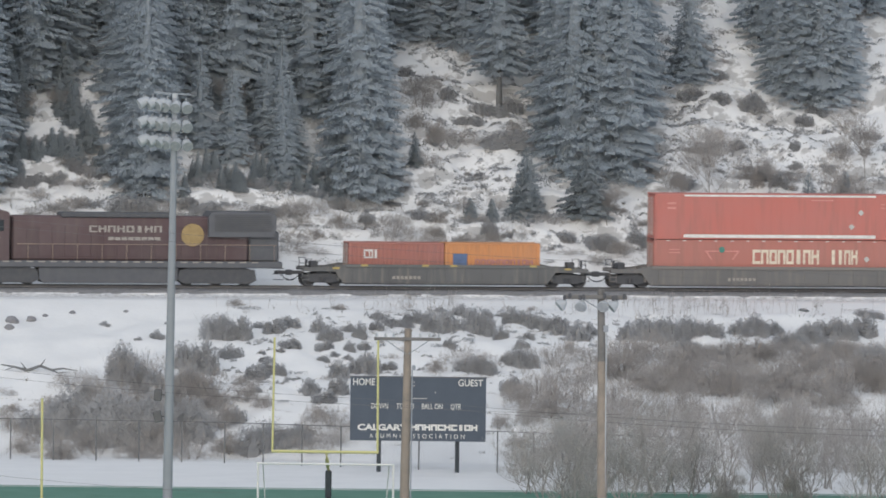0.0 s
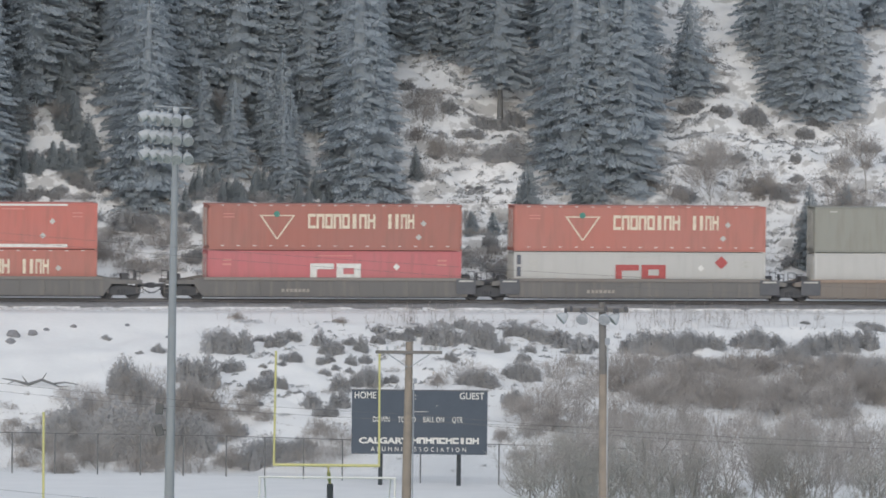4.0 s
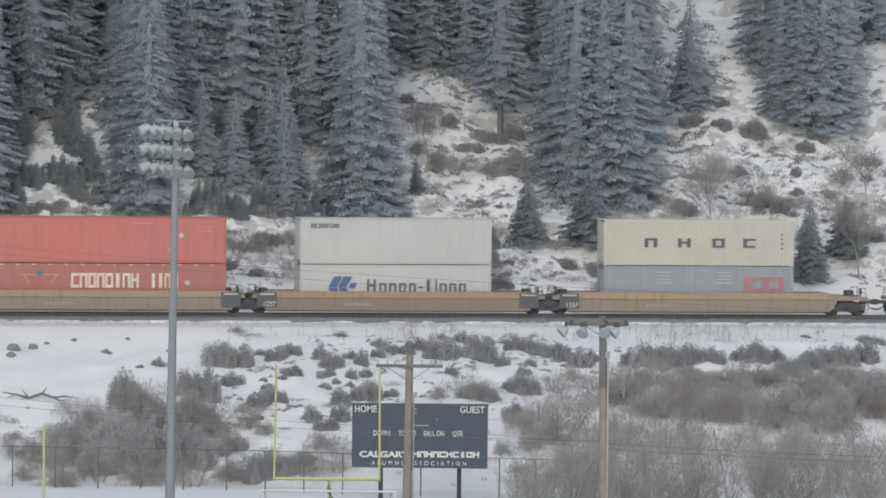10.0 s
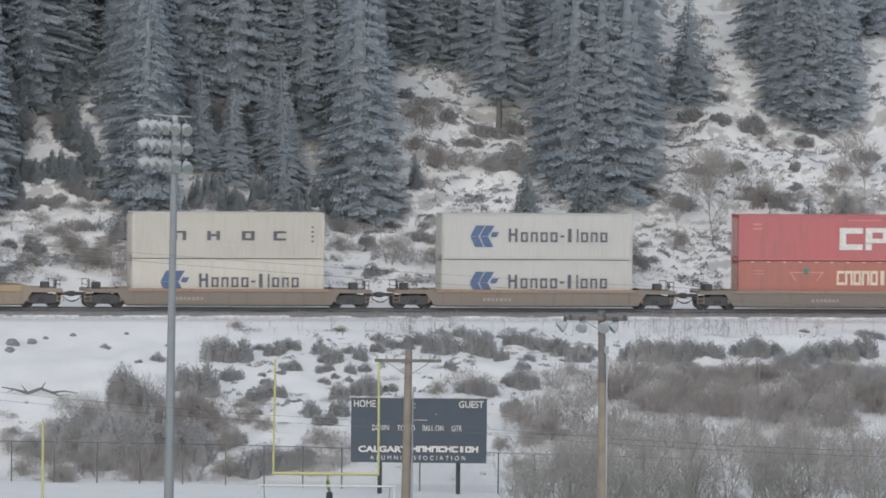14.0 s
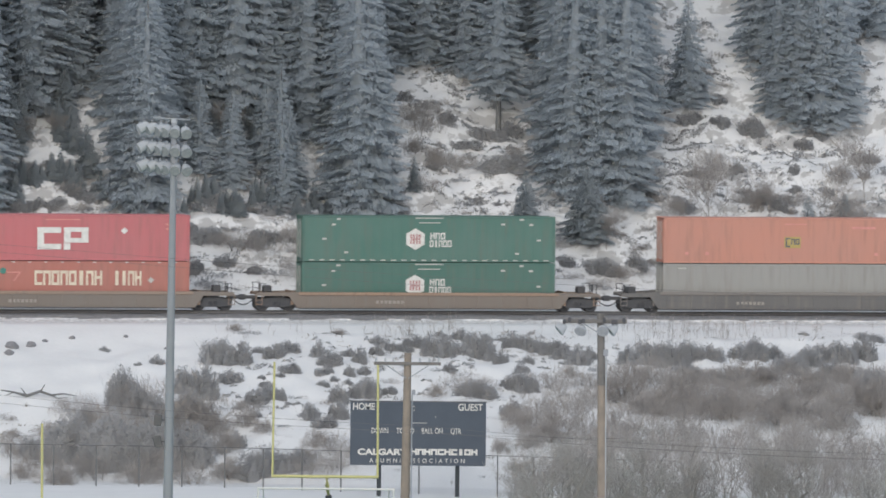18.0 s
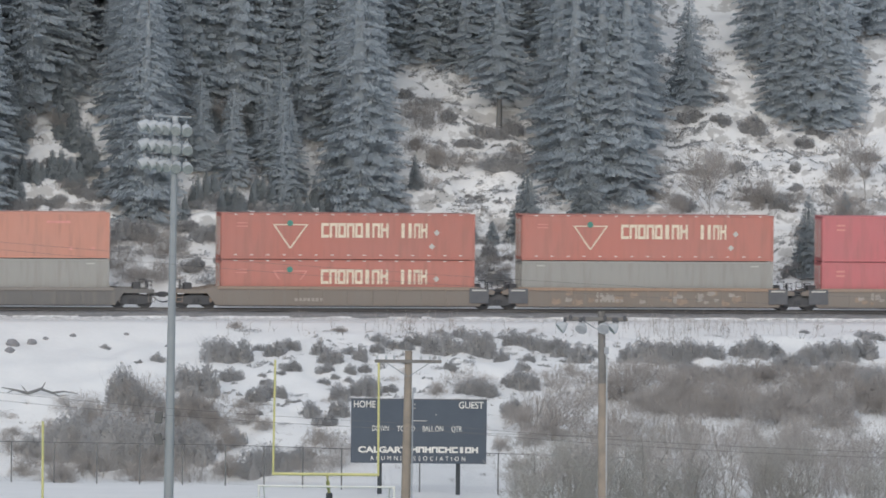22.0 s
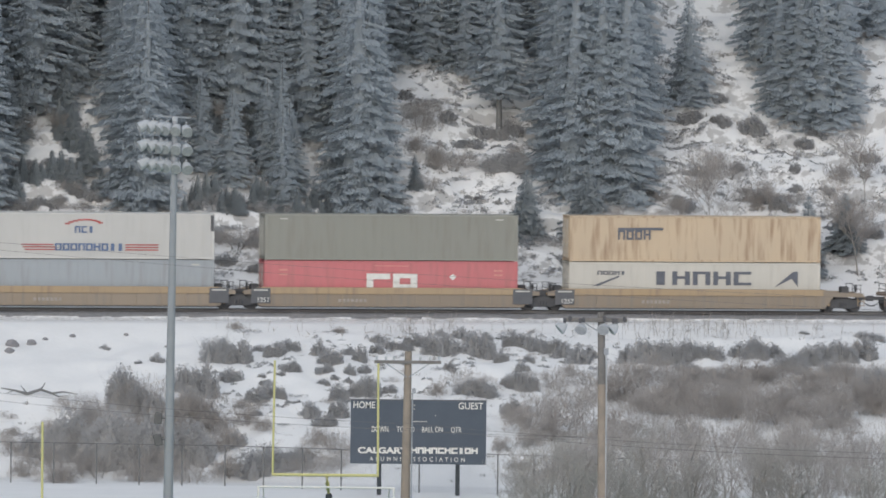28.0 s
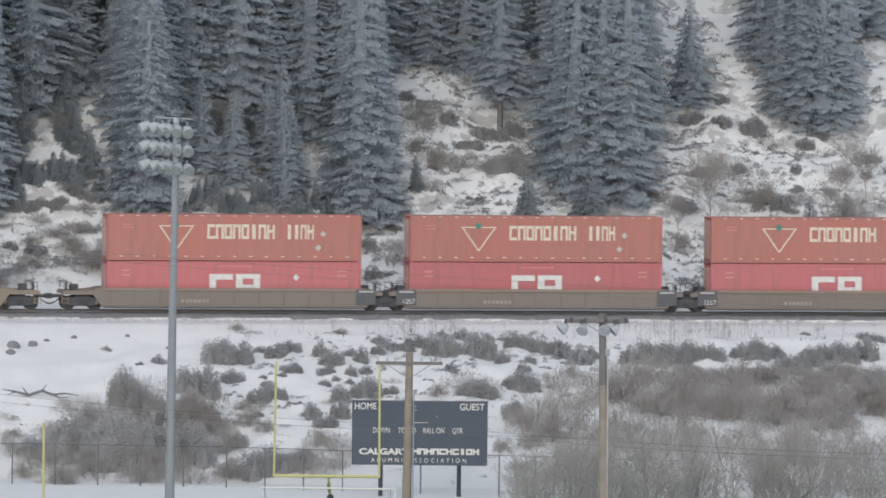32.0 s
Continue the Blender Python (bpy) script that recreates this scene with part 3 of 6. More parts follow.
def bare_mesh(seed, h, spread=.55, levels=4, stems=1, r0=.05, kids=(4, 6)):
    """A leafless tree: forking tubes that end in fine twigs. Returns trunk and branches."""
    rnd = random.Random(seed)
    tr, br = Build(), Build()

    def grow(p, d, ln, r, lev):
        pts, rad = [p], [r]
        q, dd = p, d
        n = 4 if lev > 1 else 3
        for i in range(n):
            dd = (dd + Vector((rnd.uniform(-1, 1), rnd.uniform(-1, 1), rnd.uniform(-.4, .8))) * .16).normalized()
            q = q + dd * ln / n
            pts.append(q)
            rad.append(r * (1 - .6 * (i + 1) / n))
        if lev == levels:
            tr.tube(pts, rad, 6)
        elif lev > 1:
            br.tube(pts, rad, 3, False)
        else:
            for a, c in zip(pts, pts[1:]):
                w = Vector((rnd.uniform(-1, 1), rnd.uniform(-1, 1), rnd.uniform(-.3, .3))).normalized() * max(r, .014)
                br.add([a - w, a + w, c], [(0, 1, 2)])
        if lev == 0:
            return
        for k in range(rnd.randint(*kids)):
            t = rnd.uniform(.06 if lev == levels and stems > 1 else .25, 1)
            i = min(int(t * n), n - 1)
            s = pts[i].lerp(pts[i + 1], t * n - i)
            side = Vector((rnd.uniform(-1, 1), rnd.uniform(-1, 1), rnd.uniform(-.2, .5))).normalized()
            grow(s, (dd * (1 - spread) + side * spread + Vector((0, 0, .18))).normalized(), ln * rnd.uniform(.45, .7), r * .5, lev - 1)

    for k in range(stems):
        d = Vector((rnd.uniform(-.35, .35), rnd.uniform(-.35, .35), 1)).normalized() if stems > 1 else Vector((rnd.uniform(-.06, .06), rnd.uniform(-.06, .06), 1))
        grow(Vector((rnd.uniform(-1.1, 1.1), rnd.uniform(-.9, .9), -.2)) * (stems > 1), d, h * rnd.uniform(.5, .62), r0, levels)
    return tr.mesh("trunk", TWIG), br.mesh("crown", TWIG)


BARE = [bare_mesh(100 + i, h, .66, 4, 5, .05, (4, 5)) for i, h in enumerate([6.5, 5.5, 7.0])]
POLE_TREE = [bare_mesh(120 + i, h, .6, 3, 1, .05, (11, 14)) for i, h in enumerate([8.0, 6.5])]


def shrub_mesh(seed, w, h, twigs, chip, material):
    """A shrub: stems from the ground under an uneven dome of small chips and twigs."""
    rnd = random.Random(seed)
    b, stems_ = Build(), Build()
    lobes = [(rnd.uniform(-.38, .38) * w, rnd.uniform(-.34, .34) * w, rnd.uniform(.55, 1) * h, rnd.uniform(.2, .36) * w) for _ in range(8)]
    gap = rnd.uniform(0, 50)
    for i in range(twigs):
        lx, ly, lh, lr = rnd.choice(lobes)
        u, g, e = rnd.random() ** .5, rnd.uniform(0, 6.283), rnd.random()
        x, y = lx + lr * u * math.cos(g), ly + lr * u * math.sin(g)
        top = lh * math.sqrt(max(0, 1 - u * u)) * (1 + rnd.uniform(-.15, .15))
        z = top * (1 - .8 * e * e)
        if noise.noise((x * 1.7 + gap, y * 1.7, z * 2.1)) < (-.3 if material is SCRUB else -.16):
            continue
        c = Vector((x, y, z))
        out = (Vector((x - lx, y - ly, z * .9 + .1)) + Vector((rnd.uniform(-1, 1), rnd.uniform(-1, 1), rnd.uniform(-.4, 1))) * .5 * h).normalized()
        s = chip * rnd.uniform(.5, 1.3)
        lat = out.cross(Vector((rnd.uniform(-1, 1), rnd.uniform(-1, 1), rnd.uniform(-1, 1)))).normalized()
        wd = s * (.32 if material is SCRUB else .04)
        b.add([c - out * s - lat * wd * .6, c - out * s * .2 + lat * wd, c + out * s, c - out * s * .1 - lat * wd], [(0, 1, 2, 3)])
    for i in range(14):
        lx, ly, lh, lr = rnd.choice(lobes)
        stems_.tube([(lx * .3, ly * .3, -.15), (lx * .7, ly * .7, lh * .45), (lx + rnd.uniform(-.2, .2), ly, lh * .9)], [.03, .02, .008], 3, False)
    return stems_.mesh("stem", BARK if material is SCRUB else TWIG), b.mesh("crown", material)


def clump_mesh(seed, chips, chip, spikes, thin, low, fat):
    """Dense scrub one metre wide and high: a ragged dark mass of several lobes, set with chips, with thin twigs standing out."""
    rnd = random.Random(seed)
    b, st = Build(), Build()
    lobes = []
    for i in range(11):
        lx = rnd.uniform(-.37, .37)
        lobes.append((lx, rnd.uniform(-.25, .25), (1 - 1.8 * abs(lx) ** 1.6) * rnd.uniform(low, .95), rnd.uniform(*fat)))
    lobes.append((rnd.uniform(-.18, .18), 0, .88, fat[1]))
    for lx, ly, lh, lr in lobes:
        n, m = 9, 4
        vs = []
        for j in range(m):
            e = j / m * 1.5
            for k in range(n):
                a = 6.283 * k / n
                f = rnd.uniform(.38, .6)
                g = math.cos(e) ** .8
                vs.append((lx + lr * f * math.cos(a) * g, ly + lr * f * math.sin(a) * g, lh * math.sin(e) * f - .08 * (j == 0)))
        vs.append((lx, ly, lh * .9))
        b.add(vs, [(j * n + k, j * n + (k + 1) % n, (j + 1) * n + (k + 1) % n, (j + 1) * n + k) for j in range(m - 1) for k in range(n)] + [((m - 1) * n + k, (m - 1) * n + (k + 1) % n, m * n) for k in range(n)], True)
    for i in range(chips):
        lx, ly, lh, lr = rnd.choice(lobes)
        a, e = rnd.uniform(0, 6.283), math.asin(rnd.random())
        o = Vector((math.cos(a) * math.cos(e), math.sin(a) * math.cos(e), math.sin(e)))
        g = max(math.cos(e), .02) ** -.25
        k = 1 - .5 * rnd.random() ** 1.5
        c = Vector((lx + lr * o.x * g * k, ly + lr * o.y * g * k, lh * o.z * k + .02))
        d = (o + Vector((rnd.uniform(-1, 1), rnd.uniform(-1, 1), rnd.uniform(-.6, 1))) * 1.6).normalized()
        s = chip * rnd.uniform(.4, 1.1) * (1.9 if rnd.random() < .12 else 1)
        lat = d.cross(Vector((rnd.uniform(-1, 1), rnd.uniform(-1, 1), rnd.uniform(-1, 1)))).normalized() * s * .34
        b.add([c - d * s * .6, c + lat, c + d * s, c - lat], [(0, 1, 2, 3)])
    for i in range(spikes):
        lx, ly, lh, lr = rnd.choice(lobes)
        g = rnd.uniform(-.8, .8)
        foot = Vector((lx + lr * g, ly + lr * rnd.uniform(-.6, .6), lh * .6))
        tip = foot + Vector((g * .22 + rnd.uniform(-.08, .08), rnd.uniform(-.1, .1), rnd.uniform(.26, .5)))
        b.tube([foot, foot.lerp(tip, .5) + Vector((rnd.uniform(-.03, .03), 0, 0)), tip], [thin, thin * .7, thin * .3], 3, False)
    st.tube([(0, 0, -.15), (.02, 0, .3), (0, 0, .6)], [.025, .02, .01], 5, False)
    return st.mesh("stem", BARK), b.mesh("crown", SCRUB)


CLUMP = [clump_mesh(300 + i, 2800, .06, 9, .006, .5, (.14, .24)) for i in range(6)]
MOUND = [clump_mesh(320 + i, 9500, .034, 40, .0025, .6, (.17, .28)) for i in range(3)]
LOOSE = [shrub_mesh(220 + i, w, h, 3400, .20, TWIG) for i, (w, h) in enumerate([(2.6, 1.8), (3.4, 2.0), (2.0, 2.3)])]
LIGHT = [shrub_mesh(240 + i, w, h, n, c, m) for i, (w, h, n, c, m) in enumerate([(2.6, 1.3, 560, .28, TWIG), (3.4, 1.2, 560, .28, TWIG), (2.4, 1.0, 560, .28, TWIG), (2.4, 1.0, 420, .14, SCRUB), (3.2, .9, 420, .14, SCRUB)])]


def shrub(p, q, me, s=1.0, sz=1.0, label="dark leafless shrub in the snow", group="shrubs"):
    ob = thing("shrub", label, "shrub", upright(p, q, rnd.uniform(0, 360), .05) @ Matrix.Diagonal((s, s, s * sz, 1)), group)
    part("stem", me[0], None, ob)
    part("crown", me[1], None, ob)


def clump(p, q, w, h, label="dark scrub clump on the snowy bank", group="bank shrubs"):
    me = rnd.choice(MOUND if w > 1.9 else CLUMP)
    lean = 0
    if q > 0:
        # on the hillside it leans out with the slope
        lean, h = 22, h * .8
        if w > 1.3 and rnd.random() < .5:
            return shrub(p, q, rnd.choice(LOOSE[:2]), w / 2.4, h / w * 1.5, "fuzzy bare bush on the snowy hillside", group)
    ob = thing("shrub", label, "shrub", upright(p, q, rnd.uniform(-25, 25), .12) @ pose(0, 0, 0, lean) @ Matrix.Diagonal((w * 1.12, min(w, 1.4) * .9, h * 1.05, 1)), group)
    part("stem", me[0], None, ob)
    part("crown", me[1], None, ob)


for p, q, w, h in (
    (-16.3, -13.9, 1.82, 1.82), (-14.9, -14.6, 1.33, 1.74), (-13.2, -11.7, 0.98, 0.56), (-12.5, -13.2, 1.26, 1.19), (-11.5, -12.1, 1.26, 0.84), (-15.8, -17.3, 1.39, 1.11),
    (-12.1, -16.7, 1.04, 0.84), (-12.8, -17.5, 0.49, 0.42), (-9.8, -13.5, 0.91, 1.26), (-9.4, -15.9, 1.32, 1.25), (-10.0, -17.3, 0.9, 0.77), (-10.3, -19.1, 0.76, 0.52),
    (-9.6, -18.6, 0.52, 0.45), (-9.0, -15.6, 0.56, 0.84), (-13.9, -17.5, 0.49, 0.35), (-13.8, -18.6, 0.83, 0.56), (-14.9, -22.1, 1.24, 1.24), (-13.9, -21.0, 1.11, 1.11),
    (-13.3, -21.6, 0.52, 0.97), (-13.0, -22.7, 0.48, 0.31), (-12.5, -22.8, 0.48, 0.38), (-15.2, -24.6, 0.62, 0.45),
):
    clump(p, q, w * 1.22, h * 1.05)
for p, q, w, h in (
    (-12.0, -24.9, 0.96, 1.24), (-11.4, -26.9, 1.17, 0.96), (-10.3, -25.2, 1.03, 1.38), (-9.8, -22.1, 0.97, 1.31), (-7.9, -21.0, 1.59, 1.45), (-8.7, -20.9, 0.69, 1.04),
    (-6.5, -21.0, 0.83, 0.69), (-7.9, -12.8, 0.7, 0.7), (-7.4, -14.9, 0.77, 1.33), (-8.5, -17.8, 0.63, 0.9), (-7.5, -17.0, 0.63, 0.7), (-8.8, -19.0, 0.56, 0.49),
    (-6.2, -13.5, 0.77, 0.77), (-5.8, -10.8, 0.91, 0.77), (-4.8, -11.9, 1.75, 0.7), (-3.5, -11.6, 1.4, 0.91), (-2.6, -12.7, 1.05, 1.61), (-1.8, -13.4, 1.33, 1.68),
    (-0.4, -10.1, 1.2, 0.92), (-0.0, -14.2, 1.75, 1.82), (1.1, -10.9, 0.7, 0.7), (-2.3, -17.6, 0.63, 0.77), (-1.5, -9.2, 0.71, 0.56),
):
    clump(p, q, w * 1.22, h * 1.05)
for p, q, w, h in (
    (2.2, -10.7, 0.77, 0.49), (2.6, -12.5, 1.05, 1.19), (3.6, -12.8, 1.76, 1.33), (4.9, -12.7, 1.55, 1.05), (5.6, -13.8, 1.4, 1.19), (6.3, -15.0, 1.4, 1.47),
    (7.2, -13.8, 1.05, 0.98), (1.4, -15.3, 0.77, 1.05), (2.3, -17.4, 0.77, 0.84), (3.1, -15.0, 0.63, 0.56), (5.2, -14.9, 0.42, 0.28), (4.0, -16.6, 0.42, 0.31),
    (1.7, -21.1, 1.6, 1.6), (0.9, -20.8, 0.9, 1.04), (0.1, -26.6, 1.03, 1.1), (-1.6, -22.9, 2.42, 1.24),
):
    clump(p, q, w * 1.22, h * 1.05)
for p, q, w, h in (
    (9.3, -15.8, 1.05, 1.33), (10.3, -17.2, 1.75, 1.82), (11.7, -17.2, 1.75, 1.82), (13.0, -16.9, 1.4, 1.68), (14.3, -16.6, 1.26, 1.33), (17.1, -15.9, 1.47, 1.61),
    (16.3, -15.4, 1.05, 1.12), (18.5, -14.1, 1.06, 1.13), (18.8, -18.4, 1.75, 1.33), (20.3, -17.2, 1.4, 1.47), (21.6, -16.0, 1.4, 1.47), (22.5, -16.6, 1.4, 1.68),
    (24.1, -15.7, 1.13, 1.83), (25.4, -10.2, 1.42, 0.78), (13.4, -19.9, 1.39, 0.98), (14.6, -21.2, 1.39, 1.04), (16.8, -19.7, 1.4, 0.98), (12.3, -18.3, 1.4, 0.7),
    (21.5, -19.9, 1.75, 1.4), (22.9, -23.9, 1.74, 1.74), (21.7, -8.4, 0.57, 0.35),
):
    clump(p, q, w * 1.4, h)
for p, q, w, h in (
    (-23.2, -22.2, 2.48, 2.89), (-22.4, -23.6, 2.06, 2.27), (-18.9, -20.0, 2.08, 1.94), (-18.0, -20.9, 1.73, 2.56), (-19.4, -24.4, 2.41, 2.2), (-18.1, -24.7, 1.44, 1.44),
    (-21.1, -24.8, 2.4, 1.92), (-27.3, -28.6, 3.75, 3.41), (-24.8, -30.5, 4.76, 4.08), (-22.5, -31.2, 3.4, 3.74), (-20.4, -30.9, 3.06, 3.06), (-25.7, -24.3, 2.06, 1.72),
    (-16.2, -34.1, 3.39, 2.24), (-14.2, -33.6, 2.04, 1.63), (-19.9, -13.4, 0.98, 0.8), (-22.8, -10.5, 0.77, 0.46), (-21.1, -13.7, 0.49, 0.38), (-29.2, -27.5, 2.05, 1.71),
    (-17.0, -28.7, 1.37, 1.37),
):
    clump(p, q, w, h, "tall dark scrub mass on the snowy bank")
for p, q, w, h in (
    (-15.9, -25.8, 2.06, 1.37), (-15.0, -27.0, 1.51, 1.03), (-17.9, -29.9, 2.05, 2.05), (-12.3, -30.5, 2.05, 1.36), (-11.5, -31.8, 1.7, 1.36), (-19.4, -30.1, 1.7, 1.36),
    (-13.4, -32.9, 2.04, 1.36), (-10.0, -32.8, 1.7, 1.02), (-16.0, -23.2, 1.03, 0.83), (-0.1, -28.0, 2.06, 1.37), (1.6, -27.5, 2.41, 1.72), (-0.1, -33.7, 2.04, 1.7),
    (-1.9, -34.5, 1.36, 1.22), (-1.3, -37.0, 1.69, 0.81), (-6.5, -33.7, 1.7, 1.02), (-3.8, -35.0, 1.7, 0.88), (-30.0, -24.1, 1.37, 0.69), (-30.1, -21.8, 0.9, 0.41),
    (-30.0, -26.7, 1.03, 1.03), (3.8, -21.1, 1.74, 1.39), (5.1, -18.7, 1.39, 1.04), (-3.8, -21.7, 1.38, 1.04),
):
    shrub(p, q, rnd.choice(LOOSE[:2]), w / 2.3, h / w * 1.3, "low tangled bush on the snowy bank", "bank thicket")
for x, q, w, h in (
    (16.1, 24.6, 1.56, 1.34), (18.1, 23.8, 1.41, 1.19), (20.2, 23.5, 1.63, 2.0), (18.0, 25.8, 1.34, 0.97), (17.6, 20.7, 1.4, 1.33), (16.4, 18.7, 1.03, 0.96),
    (19.2, 19.1, 0.88, 0.96), (23.7, 22.6, 1.26, 1.26), (26.0, 18.1, 2.07, 1.92), (25.0, 17.0, 1.18, 0.96), (22.9, 19.3, 0.81, 1.18), (21.0, 15.7, 1.25, 1.54),
    (23.0, 17.0, 0.81, 0.88), (15.4, 15.5, 1.61, 1.54), (26.3, 15.2, 2.2, 1.1), (28.1, 20.9, 1.26, 1.26), (21.8, 14.8, 1.25, 1.47), (13.4, 16.6, 1.1, 1.1),
    (24.5, 23.4, 1.49, 0.97),
):
    clump(abreast(x, q), q, w, h, "dark scrub clump on the snowy hillside", "hillside shrubs")
for x, q, w, h in (
    (3.9, 18.5, 3.67, 1.69), (0.6, 19.7, 2.2, 1.47), (-0.4, 19.6, 1.69, 2.2), (2.8, 22.6, 2.58, 1.48), (0.3, 23.6, 1.26, 1.33), (-1.5, 22.6, 1.7, 2.21),
    (-1.8, 20.3, 1.47, 1.47), (4.8, 19.9, 1.69, 1.47), (1.6, 21.6, 1.84, 0.74), (-0.9, 17.0, 1.46, 1.1), (2.4, 16.7, 0.88, 0.59), (3.5, 15.5, 0.73, 0.44),
    (4.4, 23.3, 1.33, 1.48), (-2.4, 26.2, 1.11, 1.11), (8.3, 16.7, 1.47, 0.73), (-3.4, 15.5, 2.19, 1.09),
):
    clump(abreast(x, q), q, w, h, "dark scrub clump on the snowy hillside", "hillside shrubs")
for x, q, w, h in (
    (-27.2, 19.1, 2.19, 1.1), (-25.0, 18.9, 2.19, 0.95), (-23.2, 19.0, 1.46, 0.88), (-23.8, 17.0, 1.82, 0.87), (-26.3, 16.0, 4.36, 0.8), (-23.4, 15.0, 2.18, 0.58),
    (-14.8, 18.8, 2.56, 1.1), (-13.0, 18.2, 2.19, 1.1), (-11.1, 17.8, 1.46, 0.73), (-8.2, 17.0, 1.1, 0.58), (-6.7, 16.4, 1.46, 0.51), (-14.7, 15.3, 3.28, 0.95),
    (-12.2, 15.0, 3.28, 0.87), (-9.6, 14.7, 2.18, 0.73),
):
    clump(abreast(x, q), q, w, h, "dark scrub clump on the snowy hillside", "hillside shrubs")
for x, q, w, h in (
    (-15.2, 12.5, 2.17, 1.45), (-13.2, 11.7, 2.54, 1.45), (-11.4, 12.0, 2.17, 1.45), (-8.8, 11.8, 2.18, 1.45), (-13.8, 10.4, 1.45, 1.08), (-12.0, 9.7, 1.08, 0.87),
    (-9.5, 9.8, 1.45, 0.87), (-8.1, 10.4, 1.45, 1.09), (-20.0, 12.3, 3.26, 2.17), (-18.2, 11.2, 2.53, 2.17), (-20.7, 10.0, 2.17, 1.8), (-19.2, 8.8, 3.24, 1.44),
    (-16.5, 13.4, 1.45, 1.09), (-16.0, 10.3, 1.45, 1.45), (-23.6, 11.8, 2.17, 1.08), (-22.8, 10.5, 2.17, 1.44), (-27.6, 12.2, 1.08, 0.72), (-26.1, 11.7, 1.45, 1.08),
    (-25.1, 12.6, 1.45, 0.87),
):
    clump(abreast(x, q), q, w, h, "dark scrub clump at the foot of the hillside", "hillside shrubs")
for x, q, w, h in (
    (-4.8, 12.1, 1.09, 1.45), (-3.4, 10.1, 1.81, 2.17), (-4.4, 9.2, 1.45, 1.08), (3.1, 10.8, 1.09, 2.18), (2.8, 9.6, 1.81, 1.45), (3.7, 9.0, 1.45, 1.09),
    (12.6, 10.1, 1.45, 1.45), (11.5, 9.4, 1.82, 1.09), (23.2, 12.1, 1.46, 2.19), (23.6, 10.4, 1.82, 2.19), (22.5, 10.1, 1.46, 1.46), (27.7, 12.4, 1.46, 1.46),
    (15.5, 11.9, 1.46, 1.46), (20.0, 12.4, 1.1, 1.1), (19.2, 10.9, 1.46, 1.09), (7.9, 10.3, 1.45, 1.09), (10.1, 9.9, 2.18, 1.45), (-1.4, 12.6, 1.45, 1.09),
    (-0.5, 11.0, 1.45, 1.09), (-6.6, 11.3, 1.81, 1.45), (1.3, 12.8, 1.46, 1.09),
):
    clump(abreast(x, q), q, w, h, "dark scrub clump at the foot of the hillside", "hillside shrubs")
for p, q, w, tall in (
    (-26.1, -27.1, 4.2, 1.2), (-23.8, -27.7, 4.5, 1.3), (-21, -27.5, 4.5, 1.3), (-19.3, -25.1, 4.2, 1.2), (-26.1, -21.9, 3.1, 1),
    (-21.7, -22.7, 4.2, 1.2), (-18.1, -26.3, 3.1, 1), (-29.4, -28.7, 2.8, 1), (-28.1, -26.6, 2.8, 1), (-25.6, -31.2, 3.8, 1),
    (-22, -32.4, 4.2, 1.1), (-23.8, -33.7, 3.1, 1), (-13.7, -34.8, 3.1, 1), (-18.3, -33.5, 2.8, 1), (-1.8, -22, 3.8, 0.9),
    (-14.1, -7.2, 1.4, 0.8), (-15.3, -23.8, 2.1, 0.8), (-7.8, -8.4, 1.4, 0.6), (-24.1, -25, 3.8, 1.2), (-28.4, -35.1, 3.1, 1),
    (-20.6, -34.8, 3.8, 1.1), (-27.8, -24.2, 2.4, 0.9),
):
    i = rnd.randrange(3)
    s = w / (2.6, 3.4, 2.0)[i]
    shrub(p, q, LOOSE[i], s * .95, tall * (.8, .8, .45)[i], "tangled bare thicket bush on the bank", "bank thicket")
for p, q, w, tall in (
    (-11.6, -34.1, 2.1, 1), (-30.2, -29.8, 2.1, 0.9),
):
    i = rnd.randrange(3)
    s = w / (2.6, 3.4, 2.0)[i]
    shrub(p, q, LOOSE[i], s, tall * (.9, .9, .5)[i], "tangled bare thicket bush on the bank", "bank thicket")
for p, q, w, tall in (
    (3.9, -25.8, 3.8, 1), (7.5, -25.1, 4.2, 1), (10.7, -26.9, 4.2, 1), (13, -29.9, 4.5, 1), (15.8, -31.4, 4.5, 1),
    (19.1, -32.7, 4.5, 1), (22.3, -28.6, 4.2, 1), (1.7, -32.7, 4.2, 1), (4.9, -34.5, 4.5, 1), (8, -36.5, 4.5, 1.1),
    (11.1, -38.3, 4.5, 1.1), (14.9, -40.3, 4.5, 1.1), (18.8, -41.4, 4.5, 1.1), (0.4, -30.1, 3.1, 1), (8.9, -21.3, 3.8, 1),
    (16.2, -21.8, 4.2, .8), (21.9, -21.7, 3.8, .8), (6.1, -21, 3.1, .8), (11.5, -23.4, 4, .8), (14, -25, 4, .8), (18.6, -24.6, 4, .8),
    (20.6, -26.8, 4, .8), (24, -25.6, 4, .8), (9.2, -27.5, 4, .8), (13, -28, 4, .8), (17, -28.5, 4, .8),
):
    i = rnd.randrange(3)
    s = w / (2.6, 3.4, 2.0)[i]
    shrub(p, q, LOOSE[i], s, tall * (.9, .9, .5)[i], "tangled bare thicket bush on the bank", "bank thicket")
for i in range(10):
    p, q = 9.2 + i * 1.75 + rnd.uniform(-.4, .4), rnd.uniform(-22.5, -20)
    shrub(p, q, LOOSE[i % 2], rnd.uniform(.8, 1.0), rnd.uniform(.7, .9), "tangled bare thicket bush on the bank", "bank thicket")
